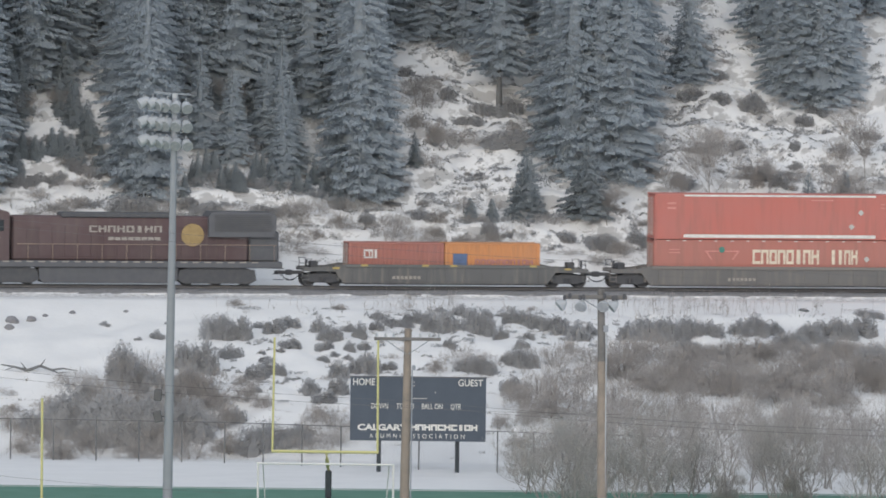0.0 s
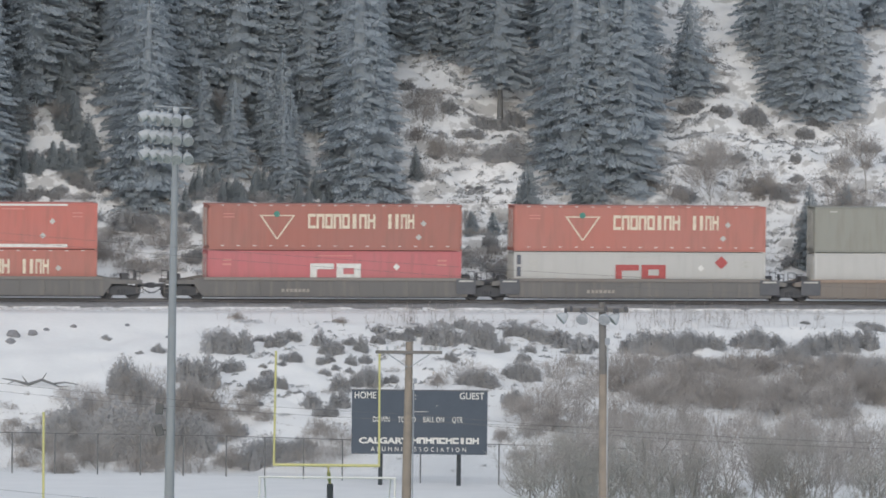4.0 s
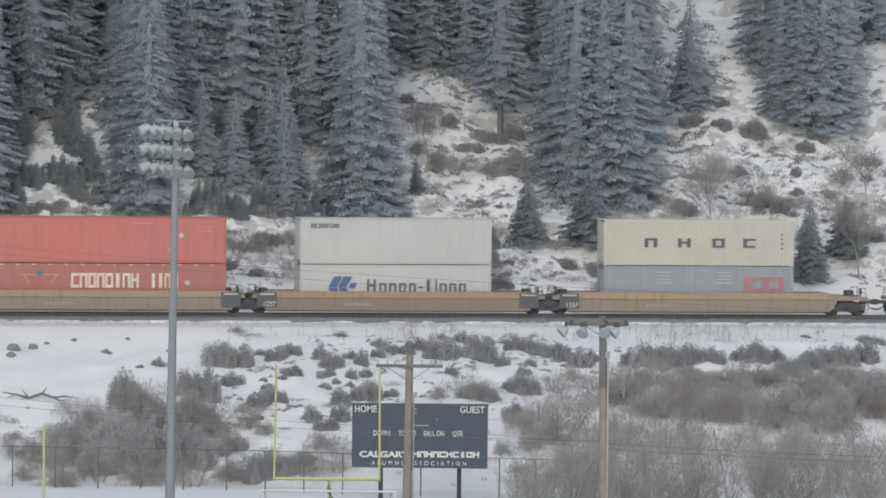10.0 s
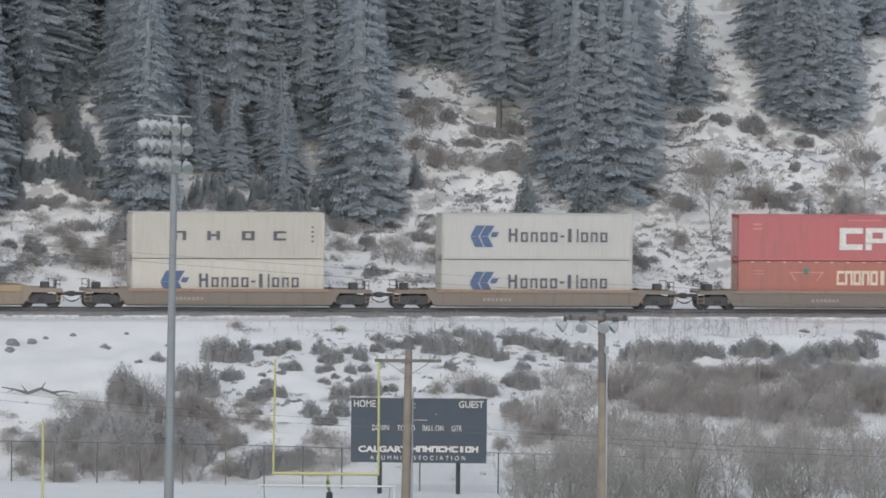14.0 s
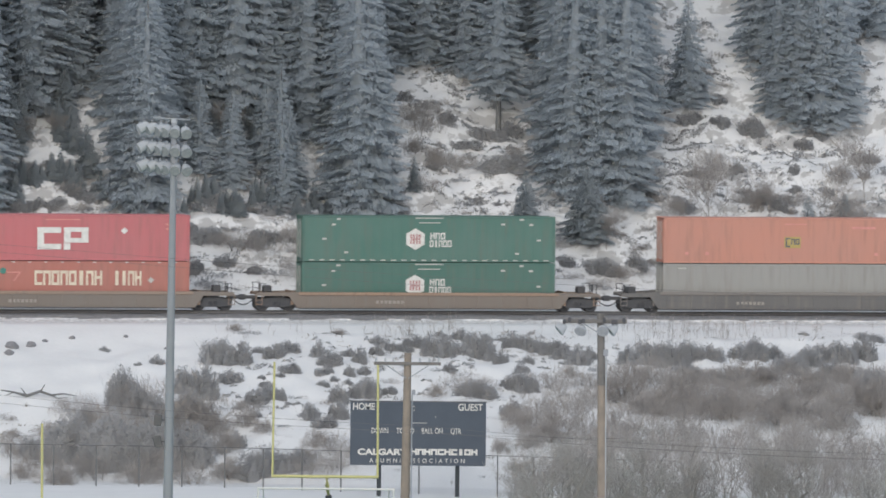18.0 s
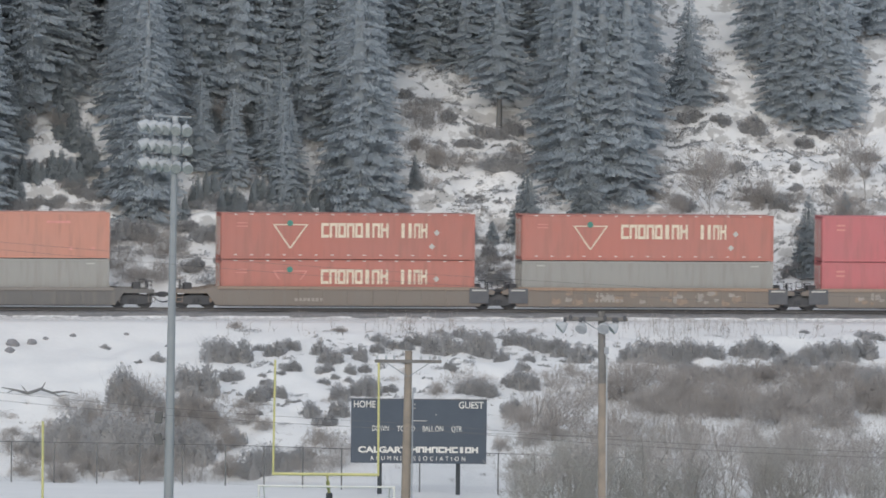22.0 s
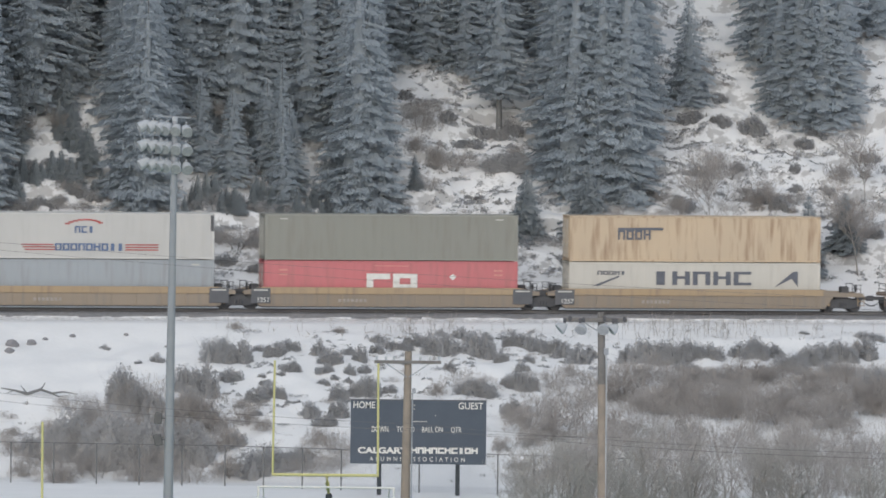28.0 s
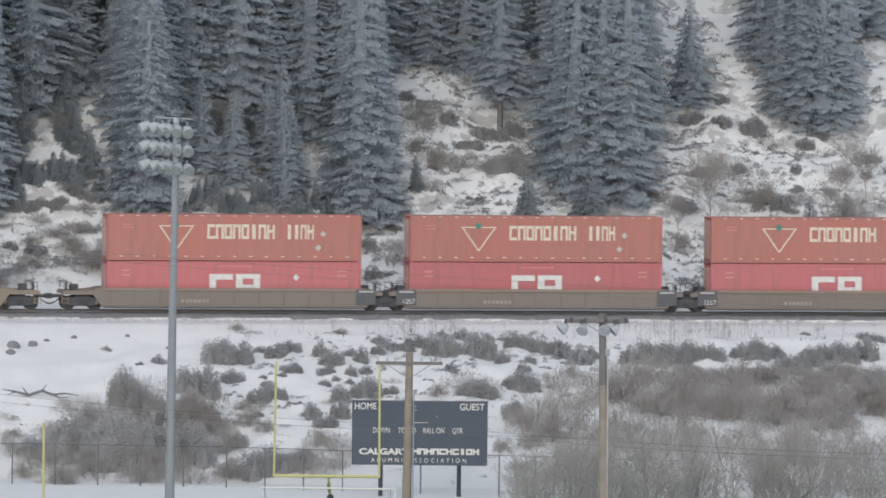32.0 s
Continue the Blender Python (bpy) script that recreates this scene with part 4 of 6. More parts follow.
for i in range(44):
    x, q = (rnd.uniform(-29.5, -15) if i < 24 else rnd.uniform(-15, 14)), rnd.uniform(8.4, 14)
    shrub(abreast(x, q), q, LOOSE[i % 2], rnd.uniform(.4, .75), rnd.uniform(.5, .8), "fuzzy bare bush at the foot of the hillside", "hillside shrubs")
for i in range(11):
    x, q = -28.6 + i * .7 + rnd.uniform(-.2, .2), rnd.uniform(15.6, 16.6)
    clump(abreast(x, q), q, rnd.uniform(1.0, 1.29), rnd.uniform(.9, 1.3), "dark scrub clump along a ledge of the hillside", "hillside shrubs")
for i in range(12):
    p, q = 7.5 + i * 1.5 + rnd.uniform(-.4, .4), rnd.uniform(-30.5, -27.5)
    shrub(p, q, LOOSE[i % 2], rnd.uniform(.9, 1.1), rnd.uniform(.75, .95), "tangled bare thicket bush on the bank", "bank thicket")
n = 0
while n < 46:
    p, q = rnd.choice((rnd.uniform(-31, 31), rnd.uniform(-5, 7.5), rnd.uniform(12, 30))), 9 + rnd.random() ** .8 * 30
    if not (open_slope(p, q) or q < 17) or noise.noise((p * .25, q * .25, 4)) < rnd.uniform(-.4, .3):
        continue
    n += 1
    p = abreast(p, q)
    if rnd.random() < .45:
        clump(p, q, rnd.uniform(.5, 1.1), rnd.uniform(.3, .6), "low dark shrub on the snowy hillside", "hillside shrubs")
    else:
        shrub(p, q, rnd.choice(LOOSE), rnd.uniform(.35, 1.0), rnd.uniform(.5, .9), "bare twiggy shrub on the snowy hillside", "hillside shrubs")


def brush():
    """Low twiggy brush and dark scrub over the open slopes and the bank, joined."""
    pale, dark = Build(), Build()

    def put(x, q, k, flat):
        m = upright(abreast(x, q), q, rnd.uniform(0, 360), .05) @ Matrix.Diagonal((k * 1.3, k, k * flat, 1))
        i = rnd.randrange(5)
        me = LIGHT[i][1]
        (pale if i < 3 else dark).add([m @ v.co for v in me.vertices], [tuple(f.vertices) for f in me.polygons])

    n = 0
    while n < 90:
        x, q = rnd.choice((rnd.uniform(-31, 31), rnd.uniform(-5, 7.5), rnd.uniform(12, 30))), 9 + rnd.random() * 34
        if not (open_slope(x, q) or q < 17) or noise.noise((x * .2, q * .25, 6)) < rnd.uniform(-.35, .3):
            continue
        n += 1
        put(x, q, rnd.uniform(.25, .8), rnd.uniform(.5, .9))
    for i in range(150):
        put(rnd.choice((rnd.uniform(-31, 14), rnd.uniform(-31, -8))), rnd.uniform(8.2, 15.5), rnd.uniform(.3, .85), rnd.uniform(.6, 1.1))
    n = 0
    while n < 80:
        x, q = rnd.uniform(-14, 11), rnd.uniform(-31, -8)
        if noise.noise((x * .3, q * .4, 2)) < rnd.uniform(-.3, .25):
            continue
        n += 1
        put(x, q, rnd.uniform(.12, .42), rnd.uniform(.6, 1))
    tagged(part("pale_brush", pale, TWIG), "low bare brush poking out of the snowy slopes", "brush", kind="stuff")
    tagged(part("dark_scrub", dark, SCRUB), "low dark scrub poking out of the snowy slopes", "scrub", kind="stuff")


brush()

# leafless trees: the thicket before the bank, and a few beyond the railway
for p, q, i, s in ((4.9, -58, 0, .62), (6.4, -52, 1, .85), (8.5, -60, 2, .8), (10.5, -50, 0, .85), (13, -56, 1, 1), (15.5, -62, 2, .75), (17.5, -52, 0, .9),
                   (20, -57, 1, .95), (22.5, -50, 2, .8), (25, -60, 0, .8), (9.6, -44, 1, .8), (14.2, -45, 2, .7), (19, -46, 1, .85), (24, -44, 0, .75), (6, -46, 1, .6),
                   (7.2, -66, 2, .8), (11.8, -65, 0, .75), (18.5, -66, 1, .85), (22, -64, 2, .75), (27.5, -54, 1, .9),
                   (6.6, -84, 0, .95), (8.8, -90, 1, 1.1)):
    plant("bare_tree", "leafless grey-brown tree at the field's edge", "bare tree", (("trunk", BARE[i][0]), ("crown", BARE[i][1])), upright(abreast(p, q), q, rnd.uniform(0, 360)), "thicket trees", s)
for i in range(10):
    x, q = 6.2 + i * 2.4 + rnd.uniform(-1.3, 1.3), rnd.uniform(-98, -62)
    plant("bare_tree", "leafless grey-brown tree at the field's edge", "bare tree", (("trunk", BARE[i % 3][0]), ("crown", BARE[i % 3][1])), upright(abreast(x, q), q, rnd.uniform(0, 360)), "thicket trees", rnd.uniform(.85, 1.15) * (.8 if x < 8 else 1))
for i in range(5):
    x, q = 8 + i * 4.2 + rnd.uniform(-.5, .5), rnd.uniform(-80, -47)
    shrub(abreast(x, q), q, LOOSE[i % 3], rnd.uniform(.9, 1.3), rnd.uniform(.9, 1.2), "tangled bare thicket bush at the field's edge", "field-edge thicket")
for p, q, i, s in ((-28, -30, 0, .42), (-26, -27, 1, .42), (-23, -31, 2, .4), (-20.5, -26, 0, .36), (-18, -28, 1, .4), (-21.5, -31, 1, .4), (-16, -26, 2, .3), (-12.5, -33, 1, .3),
                   (12, -33, 0, .6), (15, -36, 1, .7), (18.5, -34, 2, .6), (22, -36, 0, .6), (8.5, -32, 1, .6), (10.2, -25, 2, .32), (14.5, -26, 1, .34), (18, -27, 0, .32), (22.5, -24, 1, .36), (26, -30, 2, .45)):
    plant("bare_tree", "leafless shrubby tree on the railway bank", "bare tree", (("trunk", BARE[i][0]), ("crown", BARE[i][1])), upright(abreast(p, q), q, rnd.uniform(0, 360)), "bank trees", s)
for p, q, i, s in ((17.5, 11.8, 0, .9), (26.8, 9.6, 1, 1.0), (-28.0, 20.5, 1, .34), (-26.6, 21, 0, .3), (-25.2, 21.5, 1, .36), (-14.6, 21.5, 0, .34), (-15.5, 22, 1, .3), (-8, 18, 1, .3), (27.4, 15, 1, .8), (15.2, 13, 1, .5), (21, 14, 0, .4), (-13.6, 21.8, 1, .32), (-24, 21.5, 0, .3), (10.6, 11, 1, .5)):
    plant("bare_tree", "slender leafless tree behind the railway", "bare tree", (("trunk", POLE_TREE[i][0]), ("crown", POLE_TREE[i][1])), upright(abreast(p, q), q, rnd.uniform(0, 360)), "slender trees", s)


def litter():
    """Dead grass, low scrub and stems that poke through the snow of both slopes."""
    rnd = random.Random(31)
    b, g = Build(), Build()
    n = 0
    while n < 1500:
        if rnd.random() < .72:
            p, q = rnd.uniform(-32, 32), 9 + rnd.random() * 32
        else:
            p, q = rnd.uniform(-32, 32), rnd.uniform(-40, -7)
            if q < toe(p) + .5 or p < -14 and q > -20 and rnd.random() < .93:
                continue
        if noise.noise((p * .22, q * .3, 9)) < rnd.uniform(-.25, .35):
            continue
        n += 1
        c = spot(p, q, rise(p, q) - .03)
        w, h = rnd.uniform(.15, .9), rnd.uniform(.06, .30)
        for k in range(rnd.randint(10, 20)):
            a = rnd.uniform(0, 6.283)
            o = Vector((math.cos(a) * w * rnd.random(), math.sin(a) * w * rnd.random(), 0))
            tip = c + o * rnd.uniform(1.2, 2.6) + Vector((rnd.uniform(-.12, .12), 0, 0)) + Vector((0, 0, h * rnd.uniform(.4, 1.2)))
            lat = Vector((rnd.uniform(-1, 1), rnd.uniform(-1, 1), 0)).normalized() * rnd.uniform(.008, .035)
            (b if k % 2 else g).add([c + o - lat, c + o + lat, tip], [(0, 1, 2)])
    tagged(part("dead_grass", g, GRASS), "dead grass and stems poking through the snow", "dead grass", kind="stuff")
    tagged(part("low_scrub", b, SCRUB), "low dark scrub poking through the snow", "scrub", kind="stuff")


litter()


def patches():
    """Small flat dabs of scrub in the hollows between the pillows of snow."""
    rnd = random.Random(53)
    b = Build()

    def dab(x, q, w, h):
        p = abreast(x, q)
        tilt = rnd.uniform(-.25, .25)
        for j in range(int(10 + 60 * w)):
            u = rnd.gauss(0, .36)
            v = rnd.gauss(0, .3)
            pp, qq = p + u * w, q + v * w * .4
            o = spot(pp, qq, rise(pp, qq) + h * rnd.random() * max(.15, 1 - abs(u) * 1.3) + tilt * u * w * .5)
            d = Vector((rnd.uniform(-1, 1), rnd.uniform(-1, 1), rnd.uniform(-.3, .9))).normalized()
            k = rnd.uniform(.04, .10)
            lat = d.cross(Vector((rnd.uniform(-1, 1), rnd.uniform(-1, 1), rnd.uniform(-1, 1)))).normalized() * k * .5
            b.add([o - d * k, o + lat, o + d * k, o - lat], [(0, 1, 2, 3)])

    n = 0
    while n < 1400:
        x, q = rnd.choice((rnd.uniform(-31, 31), rnd.uniform(-5, 7.5), rnd.uniform(12, 30), rnd.uniform(12, 30))), 8.2 + rnd.random() * 30
        if not (open_slope(x, q) or q < 17):
            continue
        k = noise.noise((x * .28, q * .3, 13)) + (.22 if x < 8 else 0)
        if k < rnd.uniform(-.3, .35):
            continue
        n += 1
        dab(x, q, rnd.uniform(.2, .8) * (1 + .6 * (rnd.random() < .2)), rnd.uniform(.10, .32))
    n = 0
    while n < 150:
        x, q = rnd.uniform(-15, 11), rnd.uniform(-26, -9.5)
        if noise.noise((x * .45, q * .3, 23)) < rnd.uniform(-.2, .3):
            continue
        n += 1
        dab(x, q, rnd.uniform(.2, .5), rnd.uniform(.10, .28))
    tagged(part("scrub_patches", b, SCRUB), "small dabs of dark scrub between pillows of snow", "scrub", kind="stuff")


patches()


def stems():
    """Thin dry stems along the crest of the bank, and slim saplings."""
    rnd = random.Random(77)
    b = Build()
    for i in range(230):
        x, q = rnd.choice((rnd.gauss(14.5, 3), rnd.gauss(17, 4), rnd.uniform(-14, 28), rnd.uniform(-4, 1))), rnd.uniform(-10.5, -7)
        p = abreast(x, q)
        c = spot(p, q, rise(p, q) - .05)
        h = rnd.uniform(.35, 1.5)
        top = c + Vector((rnd.uniform(-.2, .2), rnd.uniform(-.2, .2), h))
        b.tube([c, c.lerp(top, .5) + Vector((rnd.uniform(-.05, .05), 0, 0)), top], [.009, .007, .003], 3, False)
        for k in range(5):
            m = c.lerp(top, rnd.uniform(.4, .95))
            b.tube([m, m + Vector((rnd.uniform(-.25, .25), rnd.uniform(-.25, .25), rnd.uniform(.1, .3)))], [.007, .003], 3, False)
    tagged(part("dry_stems", b, TWIG), "thin dry stems along the top of the bank", "dry stems", kind="stuff")


stems()


# ---- the train ----
RIDERS = []                     # every thing that rolls: (thing, place along the track at the start, height)


def rolls(ob, p, z=0.0):
    ob.matrix_basis = along(p, RAIL + z)
    RIDERS.append((ob, p, z))
    return ob


CACHE = {}


def shared(key, make):
    if key not in CACHE:
        CACHE[key] = make()
    return CACHE[key]


def shell(length, width, height, pitch, depth, material):
    """The four walls of a container, with upright corrugations."""
    def make():
        b = Build()
        z0, z1 = .16, height - .12
        ring = []
        for side in (-1, 1):
            x, hx = -length / 2 + .1, length / 2 - .1
            row = []
            while x < hx:
                for dx, d in ((0, 0), (.32, 0), (.5, 1), (.82, 1)):
                    if x + dx * pitch <= hx:
                        row.append((x + dx * pitch, side * (width / 2 - .025 - depth * d)))
                x += pitch
            row.append((hx, side * (width / 2 - .025)))
            n = len(row)
            b.add([(a, y, z0) for a, y in row] + [(a, y, z1) for a, y in row], [(i, i + 1, n + i + 1, n + i) for i in range(n - 1)])
        for side in (-1, 1):
            n = 9
            row = [(side * (length / 2 - .03 - .03 * (i % 2)), -width / 2 + .08 + (width - .16) * i / (n - 1)) for i in range(n)]
            b.add([(a, y, z0) for a, y in row] + [(a, y, z1) for a, y in row], [(i, i + 1, n + i + 1, n + i) for i in range(n - 1)])
        return b.mesh("wall", material)
    return shared(("shell", length, pitch, material.name), make)


def glyph(b, x, z, w, h, kind, y, t=.16):
    """One plain shape of a mark: f full, o ring, u three-sided, c three-sided, l upright bar, b bar with slot."""
    s = w * .28
    b.piece()
    if kind == "f":
        b.box((x + w / 2, y, z), (w, .012, h))
    elif kind == "l":
        b.box((x + w / 2, y, z), (w * .5, .012, h))
    else:
        b.box((x + s / 2, y, z), (s, .012, h))
        if kind in "oub":
            b.box((x + w - s / 2, y, z), (s, .012, h))
        if kind in "ocu":
            b.box((x + w / 2, y, z + h / 2 - h * t / 2), (w - 2 * s if kind != "c" else w - s, .012, h * t)) if kind != "c" else b.box((x + w / 2 + s / 2, y, z + h / 2 - h * t / 2), (w - s, .012, h * t))
        if kind in "oc":
            b.box((x + w / 2 + (s / 2 if kind == "c" else 0), y, z - h / 2 + h * t / 2), (w - (s if kind == "c" else 2 * s), .012, h * t))
        if kind == "b":
            b.box((x + w / 2, y, z + h * .05), (w - 2 * s, .012, h * t))


def word(b, x0, x1, z, h, kinds, y, gap=.16, t=.2):
    """A row of plain shapes from x0 to x1."""
    n = len(kinds)
    w = (x1 - x0) / (n - gap)
    for i, k in enumerate(kinds):
        if k != " ":
            glyph(b, x0 + i * w, z, w * (1 - gap), h, k, y, t)


def diamond(b, x, z, r, y):
    b.piece().slab([(x - r, z), (x, z - r), (x + r, z), (x, z + r)], y - .006, y + .006)


def disc(b, x, z, r, y, n=14):
    b.piece().slab([(x + r * math.cos(6.2832 * i / n), z + r * math.sin(6.2832 * i / n)) for i in range(n)], y - .006, y + .006)


def mark_retail(ob, L, H, W, low=False):
    y = -W / 2 - .012
    b = Build()
    x, z = -L / 2, H
    tip = 1.25 if low else 2.2
    a, c, bot = (x + 3.25, z - .68), (x + 5.4, z - .68), (x + 4.32, z - 2.2)
    b.piece().slab([a, (c[0], c[1]), (c[0], c[1] - .07), (a[0], a[1] - .07)], y - .006, y + .006)
    for s in (a, c):
        k = (s[0] - bot[0]) / 1.52
        e = (bot[0] + k * (2.2 - tip), z - tip)
        b.piece().slab([s, (s[0] + .11, s[1]), (e[0] + .11, e[1]), e], y - .006, y + .006)
    part("triangle_mark", b, MARK["cream" if not low else "pink"], ob, "cream triangle outline")
    b = Build()
    disc(b, x + 4.35, z - .62, .2, y - .01, 9)
    part("round_mark", b, MARK["teal"], ob, "teal round mark")
    b = Build()
    word(b, x + 6.34, x + 10.62, z - 1.06, .92, "cuouolub", y, .10)
    word(b, x + 11.35, x + 13.1, z - 1.06, .92, "llub", y, .12)
    part("lettering_shape", b, MARK["cream"], ob, "row of blocky cream shapes")
    b = Build()
    for i in range(15):
        b.bar((x + .9 + i * (L - 1.8) / 14, y, H - .07), (.2, .012, .05))
        b.bar((x + .9 + i * (L - 1.8) / 14, y, .28), (.2, .012, .05))
    part("reflector", b, MARK["white"], ob, "white reflector dashes")
    b = Build()
    for i in (0, 1):
        b.bar((x + 1.3, y, H - .62 - i * .2), (.7, .012, .06))
    part("small_bar", b, MARK["pink"], ob)
    b = Build()
    diamond(b, x + 13.7, H - 1.18, .2, y)
    diamond(b, x + 13.4, H - 2.05, .2, y)
    part("placard", b, MARK["silver"], ob)


def mark_rail(ob, L, H, W, colour="white", at=6.5):
    y = -W / 2 - .012
    b = Build()
    glyph(b, -L / 2 + at, H - 1.5, 1.5, 1.4, "c", y, .26)
    glyph(b, -L / 2 + at + 1.68, H - 1.28, 1.55, .96, "o", y, .3)
    b.bar((-L / 2 + at + 1.88, y, H - 2.0), (.42, .012, .42))
    for dz in (-1.06, -1.94):
        b.bar((-L / 2 + at + 1.32, y - .002, H + dz), (.36, .012, .16))
    part("logo_shape", b, MARK[colour], ob, colour + " blocky mark of two shapes")
    b = Build()
    diamond(b, -L / 2 + 12.0, H - 1.0, .22, y)
    part("placard", b, MARK["white"], ob)
    b = Build()
    b.bar((-L / 2 + at + 1.6, y, H - .32), (2.2, .012, .06))
    for i in (0, 1):
        b.bar((-L / 2 + 1.2, y, H - .6 - i * .28), (.55, .012, .12))
        b.bar((-L / 2 + 14.9, y, H - .6 - i * .28), (.55, .012, .12))
    part("small_bar", b, MARK["pink" if colour == "white" else "silver"], ob)


def mark_line(ob, L, H, W):
    """Blue angled mark and a row of slate shapes."""
    y = -W / 2 - .012
    x, z = -L / 2 + 1.8, H - 1.43
    b = Build()
    for k in (0, .62):
        b.piece().slab([(x + k, z), (x + k + .36, z + .68), (x + k + .92, z + .68), (x + k + .52, z)], y - .006, y + .006)
        b.piece().slab([(x + k, z - .02), (x + k + .52, z - .02), (x + k + .86, z - .68), (x + k + .3, z - .68)], y - .006, y + .006)
    b.piece().slab([(x + 1.3, z + .06), (x + 1.42, z + .26), (x + 1.84, z + .26), (x + 1.66, z - .06), (x + 1.36, z - .06)], y - .006, y + .006)
    part("logo_shape", b, MARK["blue"], ob, "blue angled mark")
    b = Build()
    x, ws = -L / 2 + 4.25, ".66 .52 .52 .52 .52 .3 .5 .24 .52 .5 .52".split()
    for w, k in zip(ws, "bouoolllouo"):
        w = float(w)
        tall = k in "bl"
        if w == .3:
            b.bar((x + .13, y, H - 1.42), (.26, .012, .12))
        else:
            glyph(b, x, H - (1.36 if tall else 1.47), w * .86, .86 if tall else .62, k, y, .18)
        x += w * 1.1 + .06
    part("lettering_shape", b, MARK["slate"], ob, "row of dark slate shapes")


def mark_four(ob, L, H, W):
    y = -W / 2 - .012
    b = Build()
    for x, k in ((2.6, "u"), (4.75, "b"), (6.95, "o"), (8.95, "c")):
        glyph(b, -L / 2 + x, H - 1.46, .8, .58, k, y, .22)
    part("lettering_shape", b, MARK["slate"], ob, "four widely spaced dark shapes")
    b = Build()
    b.bar((-L / 2 + 6.1, y, H - 2.05), (1.0, .012, .14))
    part("small_bar", b, MARK["silver"], ob)
    b = Build()
    for i in range(4):
        b.bar((L / 2 - .75, y, H - .9 - .3 * i), (.14, .012, .1))
    part("data_bar", b, MARK["slate"], ob)


def mark_hex(ob, L, H, W):
    y = -W / 2 - .012
    b = Build()
    c = (-L / 2 + 7.2, H - 1.45)
    b.piece().slab([(c[0] + .68 * math.sin(1.0472 * i), c[1] + .68 * math.cos(1.0472 * i)) for i in range(6)], y - .006, y + .006)
    part("hexagon_mark", b, MARK["white"], ob, "white hexagon")
    b = Build()
    for dx in (-.28, -.1, .1, .28):
        for dz in (-.18, .18):
            b.bar((c[0] + dx, y - .012, c[1] + dz), (.1, .012, .26))
    b.bar((c[0], y - .012, c[1]), (.6, .012, .08))
    part("inner_mark", b, MARK["rose"], ob)
    b = Build()
    word(b, c[0] + .95, c[0] + 1.9, c[1] + .2, .42, "buo", y)
    word(b, c[0] + .92, c[0] + 2.3, c[1] - .28, .42, "oluoo", y)
    part("lettering_shape", b, MARK["white"], ob, "two rows of white shapes")
    b = Build()
    for x, z in ((2.3, .2), (14.0, .2), (1.4, 1.45), (15.1, 1.5), (2.8, 2.3), (13.7, 2.35), (2.0, .55), (12.8, .5), (14.6, .52)):
        b.bar((-L / 2 + x, y, H - z), (.26, .012, .12))
    b.bar((c[0] + .9, y, H - .12), (1.8, .012, .07))
    b.bar((c[0] + .9, y, H - .42), (1.4, .012, .06))
    for i in range(24):
        b.bar((-L / 2 + .6 + i * .65, y, .12), (.32, .012, .07))
    part("small_bar", b, MARK["silver"], ob)


def mark_square(ob, L, H, W):
    y = -W / 2 - .012
    b = Build().box((-L / 2 + 8.3, y, H - 1.55), (1.05, .012, .7))
    part("square_mark", b, MARK["yellow"], ob, "yellow square mark")
    b = Build()
    glyph(b, -L / 2 + 7.86, H - 1.55, .28, .6, "c", y - .012)
    word(b, -L / 2 + 8.2, -L / 2 + 8.75, H - 1.5, .36, "uo", y - .012)
    part("lettering_shape", b, MARK["slate"], ob)
    b = Build()
    b.bar((-L / 2 + 12.9, y, H - .62), (1.5, .012, .16))
    b.bar((-L / 2 + 8.5, y, H - .4), (1.4, .012, .06))
    for x in (1.5, 2.8, 13.7, 15.1):
        b.bar((-L / 2 + x, y, .62), (.22, .012, .2))
    part("small_bar", b, MARK["pink"], ob)


def mark_van(ob, L, H, W):
    """White van body with a red and blue mark between stripes."""
    y = -W / 2 - .012
    x = -L / 2
    b = Build()
    word(b, x + 7.3, x + 8.5, H - 1.05, .42, "ucl", y)
    word(b, x + 6.05, x + 10.4, H - 2.15, .46, "ooouoboll", y, .12)
    part("lettering_shape", b, MARK["blue"], ob, "blue row of shapes")
    part("door_seal", Build().box((L / 2 - .14, y, H - .62), (.2, .012, 1.0), .004), DARK, ob, "black upright bar at the upper corner")
    b = Build()
    for i in range(3):
        for x0, x1 in ((3.9, 5.95), (10.5, 12.6)):
            b.bar((x + (x0 + x1) / 2 + (.12 * i if x0 < 6 else -.0), y, H - 2.0 - .16 * i), (x1 - x0, .012, .07))
    for i in range(9):
        g = math.pi * (.15 + .5 * i / 8)
        b.bar((x + 7.8 - 1.2 * math.cos(g * 1.35), y, H - .98 + .55 * math.sin(g * 1.2)), (.3, .012, .1))
    part("stripe_mark", b, MARK["red"], ob, "thin red stripes")


def mark_haulier(ob, L, H, W):
    y = -W / 2 - .012
    x = -L / 2
    b = Build()
    word(b, x + 5.3, x + 11.7, H - 1.0, .86, "lbubc", y, .14)
    word(b, x + 1.8, x + 3.6, H - .68, .26, "uoobl", y)
    b.piece().slab([(x + 1.5, H - 1.5), (x + 3.2, H - .85), (x + 3.2, H - .95), (x + 1.9, H - 1.5)], y - .006, y + .006)
    b.piece().slab([(x + 13.2, H - 1.55), (x + 14.4, H - .55), (x + 14.7, H - .55), (x + 14.7, H - 1.5), (x + 14.3, H - 1.0)], y - .006, y + .006)
    part("lettering_shape", b, MARK["slate"], ob, "large slate shapes")


